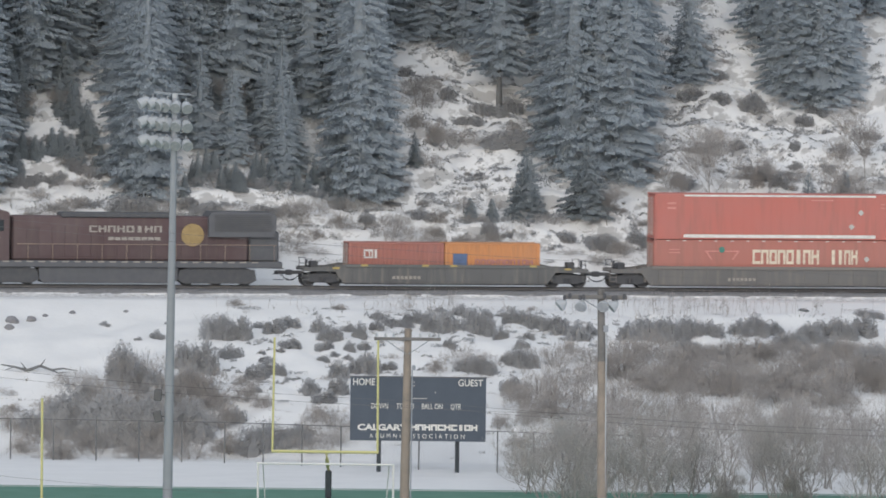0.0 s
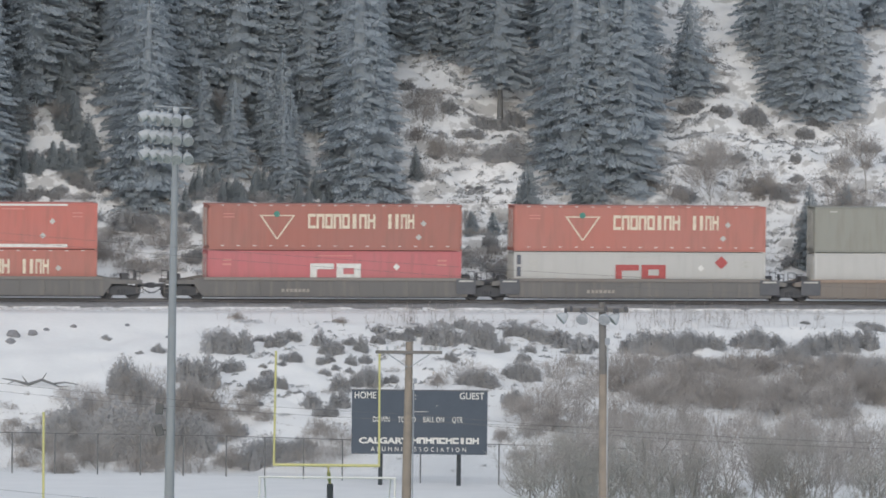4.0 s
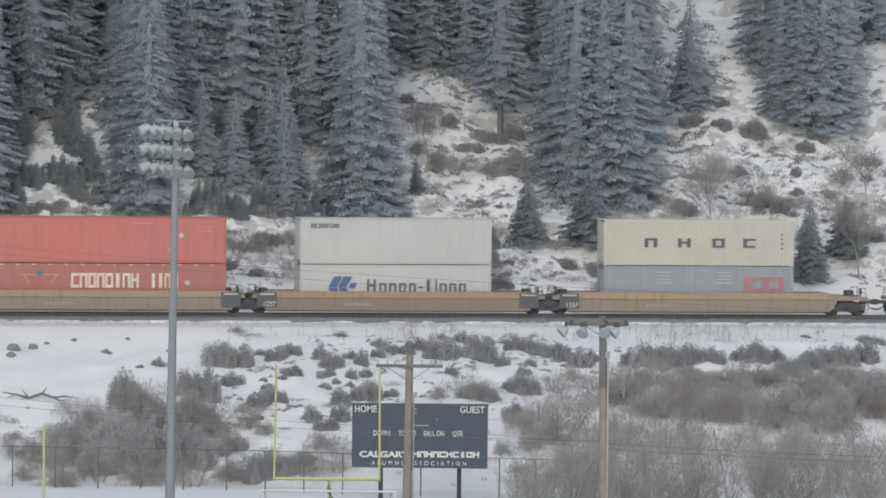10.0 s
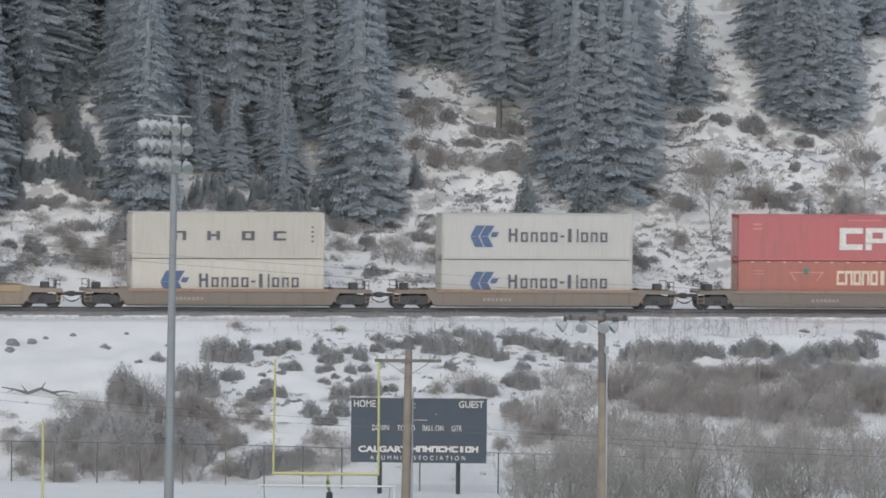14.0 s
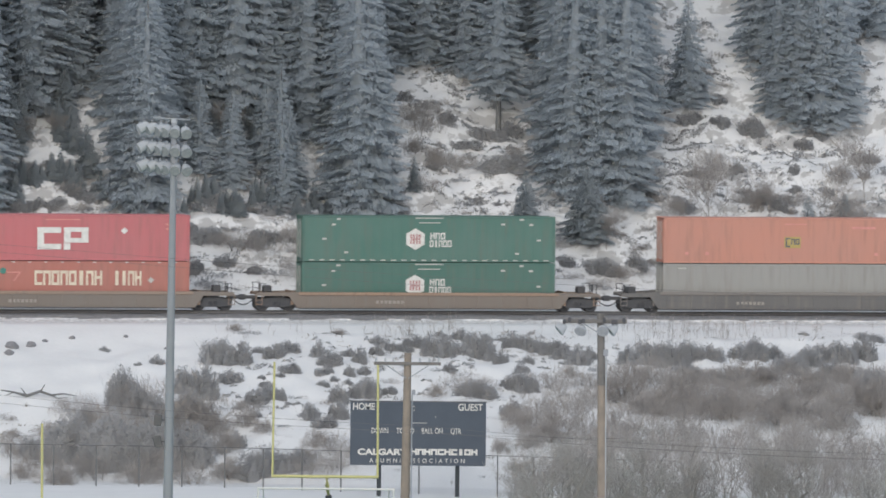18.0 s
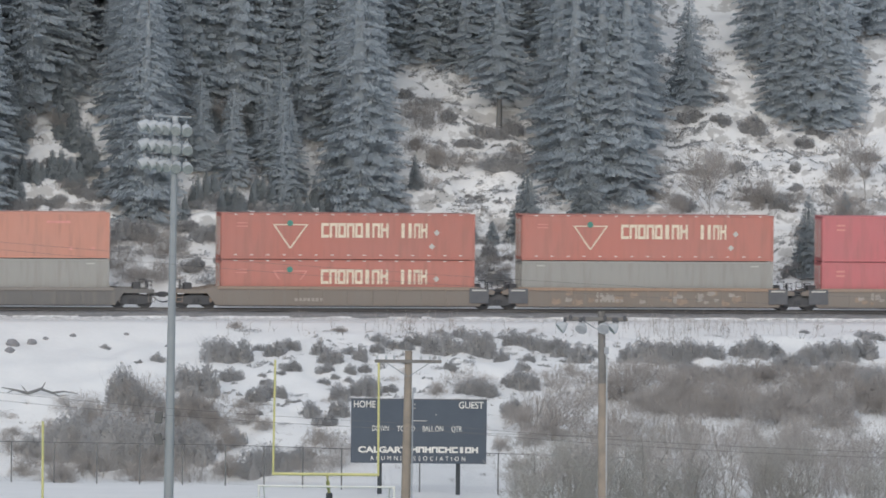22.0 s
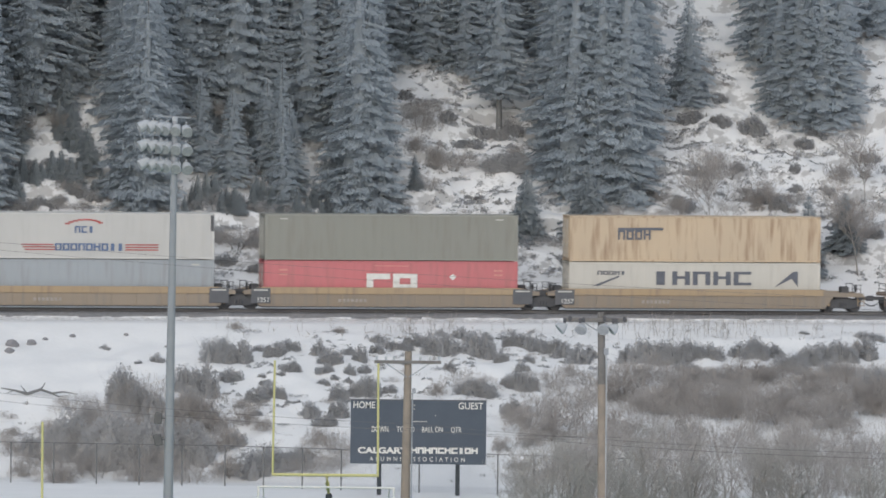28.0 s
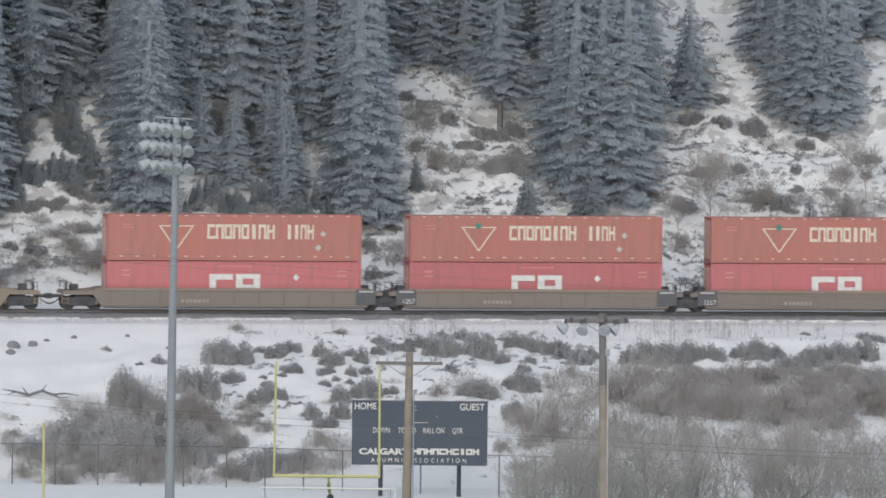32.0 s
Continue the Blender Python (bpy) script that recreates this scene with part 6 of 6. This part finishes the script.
# ---- the sports field ----
def light_tower():
    ob = thing("floodlight_tower", "tall grey steel floodlight tower with three rows of lamps", "floodlight tower", pose(-14.5, 590, 0))
    part("pole", Build().tube([(0, 0, 0), (.05, 0, 8), (.12, 0, 16), (.18, 0, 23.2)], [.27, .235, .19, .145], 14), GALV, ob, "tapered galvanised steel pole")
    part("base_plate", Build().box((0, 0, .05), (.8, .8, .1), .02), GALV, ob)
    part("pole_cap", Build().tube([(.18, 0, 23.2), (.18, 0, 23.42)], .17, 10), LAMPW, ob)
    shade = Build()
    shade.tube([(0, .34, .06), (0, .26, .05), (0, .12, .03), (0, -.1, -.02), (0, -.3, -.06)], [.11, .19, .25, .285, .295], 12)
    shade = shade.mesh("lamp_housing", LAMPW)
    face = Build().tube([(0, -.305, -.06), (0, -.315, -.062)], .272, 12).mesh("lamp_glass", LENS)
    for k in range(3):
        z = 23.02 - k * 1.0
        part("crossbar", Build().box((0, 0, 0), (2.0, .12, .08), .015), GALV, ob, at=pose(.05, 0, z + .40, 0, 3.2, 0))
        for i, x in enumerate((-1.45, -.99, -.55, -.22, .27, .79)):
            lamp = part("lamp", shade, None, ob, "round aluminium floodlight", at=pose(x + .02 * k, -.25, z - .06 - .045 * i, 16, 0, (-74, -64, -48, -30, -12, 14)[i]))
            part("lamp_glass", face, None, lamp)
            part("bracket", Build().box((x, -.1, z + .2 - .045 * i), (.07, .07, .36)), GALV, ob)
    for z, r in ((7.35, 5), (6.2, -14)):
        part("loudspeaker", Build().box((0, 0, 0), (.42, .45, .6), .04), CABLE, ob, "black loudspeaker box", at=pose(-.55, -.1, z, 0, r, 0))
        part("speaker_arm", Build().box((-.28, 0, z), (.3, .06, .06)), DARK, ob)


def flood_head(ob, x, z, turn, tip):
    b = Build()
    b.tube([(0, .16, 0), (0, .05, 0), (0, -.12, 0), (0, -.22, 0)], [.07, .15, .24, .26], 12)
    lamp = part("lamp", b, LAMPW, ob, "round aluminium floodlight", at=pose(x, -.25, z, tip, 0, turn))
    part("lamp_glass", Build().tube([(0, -.225, 0), (0, -.232, 0)], .235, 12), LENS, lamp)


def wood_poles():
    a = thing("utility_pole", "weathered wooden utility pole with a crossarm", "utility pole", pose(-1.45, 480, 0))
    part("pole", Build().tube([(-.08, 0, 0), (-.05, 0, 9), (.02, 0, 15.7)], [.25, .205, .155], 14), WOOD, a, "weathered grey-brown pole")
    arm = part("crossarm", Build().box((0, -.2, 15.25), (2.9, .12, .14), .015), WOODTOP, a)
    for s in (-1, 1):
        part("brace", Build().tube([(s * .95, -.22, 15.2), (s * .05, -.2, 14.6)], .022, 6), GALV, a)
    for x in (-1.35, -.95, -.6, .55, .95, 1.35):
        part("insulator", Build().tube([(x, -.2, 15.3), (x, -.2, 15.4), (x, -.2, 15.5)], [.03, .06, .035], 8), LAMPW, a)
    part("junction_box", Build().box((.28, -.1, 14.0), (.16, .14, .22), .02), GALV, a, "small grey box")
    part("conduit", Build().tube([(.22, -.1, 13.9), (.2, -.15, 6), (.22, -.15, 1)], .03, 6), GALV, a)
    c = thing("floodlight_pole", "wooden pole with four floodlights on a crossarm", "floodlight pole", pose(6.55, 455, 0))
    part("pole", Build().tube([(.22, 0, 0), (.14, 0, 10), (.06, 0, 15.5)], [.26, .20, .165], 14), WOOD, c, "tan weathered pole")
    part("pole_top", Build().tube([(.06, 0, 15.5), (0, 0, 18.45)], [.163, .145], 14), WOODTOP, c, "greyed upper pole")
    part("crossarm", Build().box((-.22, -.2, 18.14), (2.6, .16, .17), .03), WOODTOP, c, "grey timber crossarm")
    for x in (-1.5, -1.28, -.86, -.72, .14, .5, .62, .95):
        part("arm_clamp", Build().box((x, -.3, 18.16 + .05 * math.sin(x * 9)), (.13, .14, .2), .03), DARK, c)
    for s in (-1, 1):
        part("brace", Build().tube([(s * .8, -.2, 18.1), (.02, -.18, 17.6)], .025, 6), GALV, c)
    for x, z, turn, tip in ((-1.55, 17.88, -76, 38), (-.78, 17.86, -20, 42), (.12, 17.86, -14, 34), (.56, 17.86, -72, 40)):
        flood_head(c, x, z, turn, tip)
    part("junction_box", Build().box((.22, -.12, 16.85), (.2, .16, .28), .02), GALV, c, "small grey box")
    part("conduit", Build().tube([(.24, -.08, 16.8), (.26, -.12, 10), (.46, -.14, 4), (.5, -.14, 0)], .028, 6), LAMPW, c, "pale cable conduit")


def wire(name, pts, r=.0065):
    """A cable that hangs between places."""
    ob = part(name, Build().tube(pts, r, 5, False), CABLE)
    return tagged(ob, "thin black overhead cable", "overhead cable", "overhead cables")


def sag(a, c, d, n=24):
    a, c = Vector(a), Vector(c)
    return [a.lerp(c, i / n) - Vector((0, 0, d * 4 * (i / n) * (1 - i / n))) for i in range(n + 1)]


def goal_post(x, y, name_label):
    ob = thing("football_goal", name_label, "football goal", pose(x, y, 0))
    for s in (-1, 1):
        part("upright", Build().tube([(s * 2.95, 0, 2.75), (s * 2.95 + (.06 if s < 0 else -.03), 0, 9.15)], .062, 10), YELLOW, ob)
    part("crossbar", Build().tube([(-3.0, 0, 2.75), (3.0, 0, 2.75)], .085, 10), YELLOW, ob)
    part("neck", Build().tube([(.1, 0, 2.7), (.12, .1, 2.3), (.15, 1.2, 1.9), (.2, 1.5, 1.6), (.2, 1.5, 0)], [.11, .11, .11, .11, .11], 10), YELLOW, ob)
    part("post_pad", Build().box((.2, 1.5, .85), (.36, .36, 1.6), .08), PAD, ob, "dark foam pad")


def soccer_goal():
    ob = thing("soccer_goal", "white tubular soccer goal without a net", "soccer goal", pose(-6.3, 613, 0))
    for s in (-1, 1):
        part("post", Build().tube([(s * 3.75, 0, 0), (s * 3.75, 0, 2.5)], .06, 10), WHITE, ob)
        part("stay", Build().tube([(s * 3.75, 0, 2.5), (s * 3.5, .9, 2.45), (s * 3.35, 2.0, .05)], .035, 8), WHITE, ob)
        part("ground_bar", Build().tube([(s * 3.75, 0, .05), (s * 3.35, 2.0, .05)], .035, 8), WHITE, ob)
    part("crossbar", Build().tube([(-3.8, 0, 2.5), (3.8, 0, 2.5)], .06, 10), WHITE, ob)
    part("rear_bar", Build().tube([(-3.35, 2.0, .05), (3.35, 2.0, .05)], .035, 8), WHITE, ob)


def writing(body, x, z, size, parent, width=None, bold=0.0, spread=1.0):
    cu = bpy.data.curves.new("writing", "FONT")
    cu.body, cu.size, cu.extrude, cu.offset, cu.space_character = body, size, .008, bold, spread
    tx = bpy.data.objects.new("tmp", cu)
    me = bpy.data.meshes.new_from_object(tx)
    bpy.data.objects.remove(tx)
    xs = [v.co.x for v in me.vertices]
    if width:
        k = width / (max(xs) - min(xs))
        x0 = min(xs)
        for v in me.vertices:
            v.co.x = (v.co.x - x0) * k
    # one part for each letter: faces that overlap along the line belong together
    spans = sorted((min(me.vertices[i].co.x for i in f.vertices), max(me.vertices[i].co.x for i in f.vertices), tuple(f.vertices)) for f in me.polygons)
    letters, reach = [], -9
    for lo, hi, vs in spans:
        if lo > reach + .001:
            letters.append([])
        letters[-1].append(vs)
        reach = max(reach, hi)
    for faces in letters:
        ids = sorted({i for f in faces for i in f})
        b = Build()
        b.add([tuple(me.vertices[i].co) for i in ids], [tuple(ids.index(i) for i in f) for f in faces])
        part("letter", b, MARK["white"], parent, at=pose(x, -.19, z, 90))
    bpy.data.meshes.remove(me)


def scoreboard():
    ob = thing("scoreboard", "navy blue football scoreboard on two dark posts", "scoreboard", pose(-1.3, 651, 0, 0, 0, 0))
    board = part("board", Build().box((0, 0, 3.72), (7.98, .3, 3.74), .03), NAVY, ob)
    part("edge_frame", Build().box((0, .02, 5.61), (8.04, .34, .06), .01), BLACK, ob)
    for x in (-2.28, 2.33):
        part("post", Build().box((x, .25, 2.5), (.26, .2, 5.2), .02), PAD, ob)
    writing("HOME", -3.83, 5.12, .56, board, 1.28, .006)
    writing("GUEST", 2.35, 5.12, .56, board, 1.45, .006)
    writing("DOWN", -2.74, 3.74, .46, board, .98, .004)
    writing("TO GO", -1.28, 3.74, .46, board, 1.05, .004)
    writing("BALL ON", .22, 3.74, .46, board, 1.22, .004)
    writing("QTR", 1.92, 3.74, .46, board, .62, .004)
    b = Build()
    word(b, -.42, 3.5, 2.66, .36, "bubucbclob", -.165, .06, .3)
    part("team_name_block", b, MARK["white"], board, "bold white row of blocks")
    writing("CALGARY", -3.55, 2.48, .48, board, 2.95, .02)
    writing("ALUMNI ASSOCIATION", -2.85, 2.02, .36, board, 5.6, .0, 1.75)
    b = Build()
    b.bar((0.05, -.16, 4.36), (.9, .012, .04))
    b.bar((-.25, -.16, 5.1), (.07, .012, .07))
    b.bar((-.25, -.16, 5.32), (.07, .012, .07))
    b.bar((1.0, -.16, 4.72), (.06, .012, .06))
    part("score_mark", b, MARK["silver"], board)


def fence():
    ob = thing("chain_link_fence", "dark chain-link fence along the field's edge", "fence")
    path = [(-48, 662.2), (-25.6, 660.2), (-12.8, 658.6), (3.4, 651.9), (14, 647.5)]
    post = Build().tube([(0, 0, 0), (0, 0, 2.45)], .042, 8).mesh("post", FENCE)
    wires = Build()
    for (x0, y0), (x1, y1) in zip(path, path[1:]):
        ln = math.hypot(x1 - x0, y1 - y0)
        n = round(ln / 2.52)
        for i in range(n):
            part("post", post, None, ob, at=pose(x0 + (x1 - x0) * i / n, y0 + (y1 - y0) * i / n, 0))
        part("top_rail", Build().tube([(x0, y0, 2.42), (x1, y1, 2.42)], .025, 6), FENCE, ob)
        m = int(ln / .16)
        for i in range(m):
            for s in (-1, 1):
                a, c = i / m, min(max((i + s * 15) / m, 0), 1)
                zt = 2.4 * abs(c - a) * m / 15
                q0 = Vector((x0 + (x1 - x0) * a, y0 + (y1 - y0) * a, .05))
                q1 = Vector((x0 + (x1 - x0) * c, y0 + (y1 - y0) * c, zt))
                wires.add([q0, q0 + Vector((.006, 0, 0)), q1 + Vector((.006, 0, 0)), q1], [(0, 1, 2, 3)])
    tagged(part("wire_mesh", wires, MESHW, ob), kind="stuff")


light_tower()
wood_poles()
goal_post(-6.44, 621, "yellow football goal post with a padded base")
goal_post(-22.63, 548, "yellow football goal post at the far side of a second field")
soccer_goal()
scoreboard()
fence()
wire("overhead_cable", sag((-20.53, 478.0, 13.95), (-1.97, 478.0, 12.67), 0.15))
wire("overhead_cable", sag((-20.53, 478.0, 13.60), (-1.97, 478.0, 12.41), 0.15))
wire("overhead_cable", sag((-1.48, 478.0, 12.68), (20.98, 478.0, 11.57), 0.20))
wire("overhead_cable", sag((-1.48, 478.0, 12.46), (20.99, 478.0, 11.33), 0.20))
wire("overhead_cable", sag((-20.24, 470.0, 20.36), (20.56, 470.0, 18.03), 0.25))
wire("overhead_cable", sag((-20.24, 470.0, 20.68), (20.56, 470.0, 18.51), 0.25))
wire("overhead_cable", sag((-20.49, 478.0, 9.35), (-8.76, 478.0, 8.57), 0.10))
wire("overhead_cable", sag((-5.36, 476.0, 12.66), (7.77, 476.0, 12.27), 0.10))
# boulders and a fallen branch on the snowy bank
for p, q, s in ((-25.4, -9.6, .35), (-26.6, -10.2, .45), (-26.7, -11.2, .3), (-24.6, -9.0, .2), (-22.9, -8.5, .22), (-19.6, -8.2, .18), (-28.6, -13, .2), (-17, -10.5, .2)):
    b = Build()
    rr = random.Random(int(p * 10))
    ring = [[(math.cos(6.283 * k / 8) * s * f * rr.uniform(.8, 1.2), math.sin(6.283 * k / 8) * s * f * rr.uniform(.8, 1.2), z * s * rr.uniform(.9, 1.1)) for k in range(8)] for f, z in ((.9, -.3), (1, .3), (.6, .8))]
    vs = [v for r_ in ring for v in r_] + [(0, 0, s * .95)]
    b.add(vs, [(j * 8 + k, j * 8 + (k + 1) % 8, (j + 1) * 8 + (k + 1) % 8, (j + 1) * 8 + k) for j in (0, 1) for k in range(8)] + [(16 + k, 16 + (k + 1) % 8, 24) for k in range(8)])
    ob = tagged(part("boulder", b, ROCK), "small grey boulder in the snow", "rock", "boulders")
    ob.matrix_basis = upright(abreast(p, q), q, 0, .05)
log = Build()
log.tube([(-2.2, 0, .45), (-1.4, 0, .32), (-.6, .1, .1), (.2, 0, .38), (.9, 0, .14), (1.6, 0, .24), (2.5, 0, .1)], [.03, .06, .1, .09, .07, .05, .02], 7)
log.tube([(.9, 0, .14), (1.3, 0, -.05), (1.9, 0, .02)], [.05, .04, .015], 6)
log.tube([(-1.4, 0, .32), (-1.9, 0, .12)], [.05, .02], 6)
log.tube([(.2, 0, .35), (.5, 0, .8)], [.06, .02], 6)
log.tube([(-.6, .1, .1), (-1.0, .1, .6)], [.06, .02], 6)
fallen = tagged(part("fallen_branch", log, BARK), "dark fallen branch lying in the snow", "branch")
fallen.matrix_basis = upright(-28.0, -19.0, 5, .05)


# ---- what moves: the train rolls from right to left ----
def motions():
    rolled = ((0, 0.0), (2, 25.881), (4, 51.742), (6, 77.577), (8, 103.375), (10, 129.137), (12, 154.864), (14, 180.541), (16, 206.152), (18, 231.73), (20, 257.394),
              (22, 283.254), (24, 309.305), (26, 335.471), (28, 361.698), (30, 387.99), (32, 414.373))
    for ob, p, z in RIDERS:
        walk(ob, [(t, along(p - s, RAIL + z)) for t, s in rolled])

    # the wheels turn while they roll past
    def way(t):
        for (t0, s0), (t1, s1) in zip(rolled, rolled[1:]):
            if t <= t1:
                return s0 + (s1 - s0) * (t - t0) / (t1 - t0)

    for w, dx, p in WHEELS:
        near = [k for k in range(0, 961) if abs(p - way(k / 30)) < 32]
        if not near:
            continue
        first, last = max(near[0], 1), min(near[-1], 959)
        turns = [(k / 30, pose(dx, 0, .42, 0, math.degrees(-way(k / 30) / .42) % 360)) for k in range(first, last + 1)]
        walk(w, [(0, turns[0][1])] + turns + [(32, turns[-1][1])])


motions()
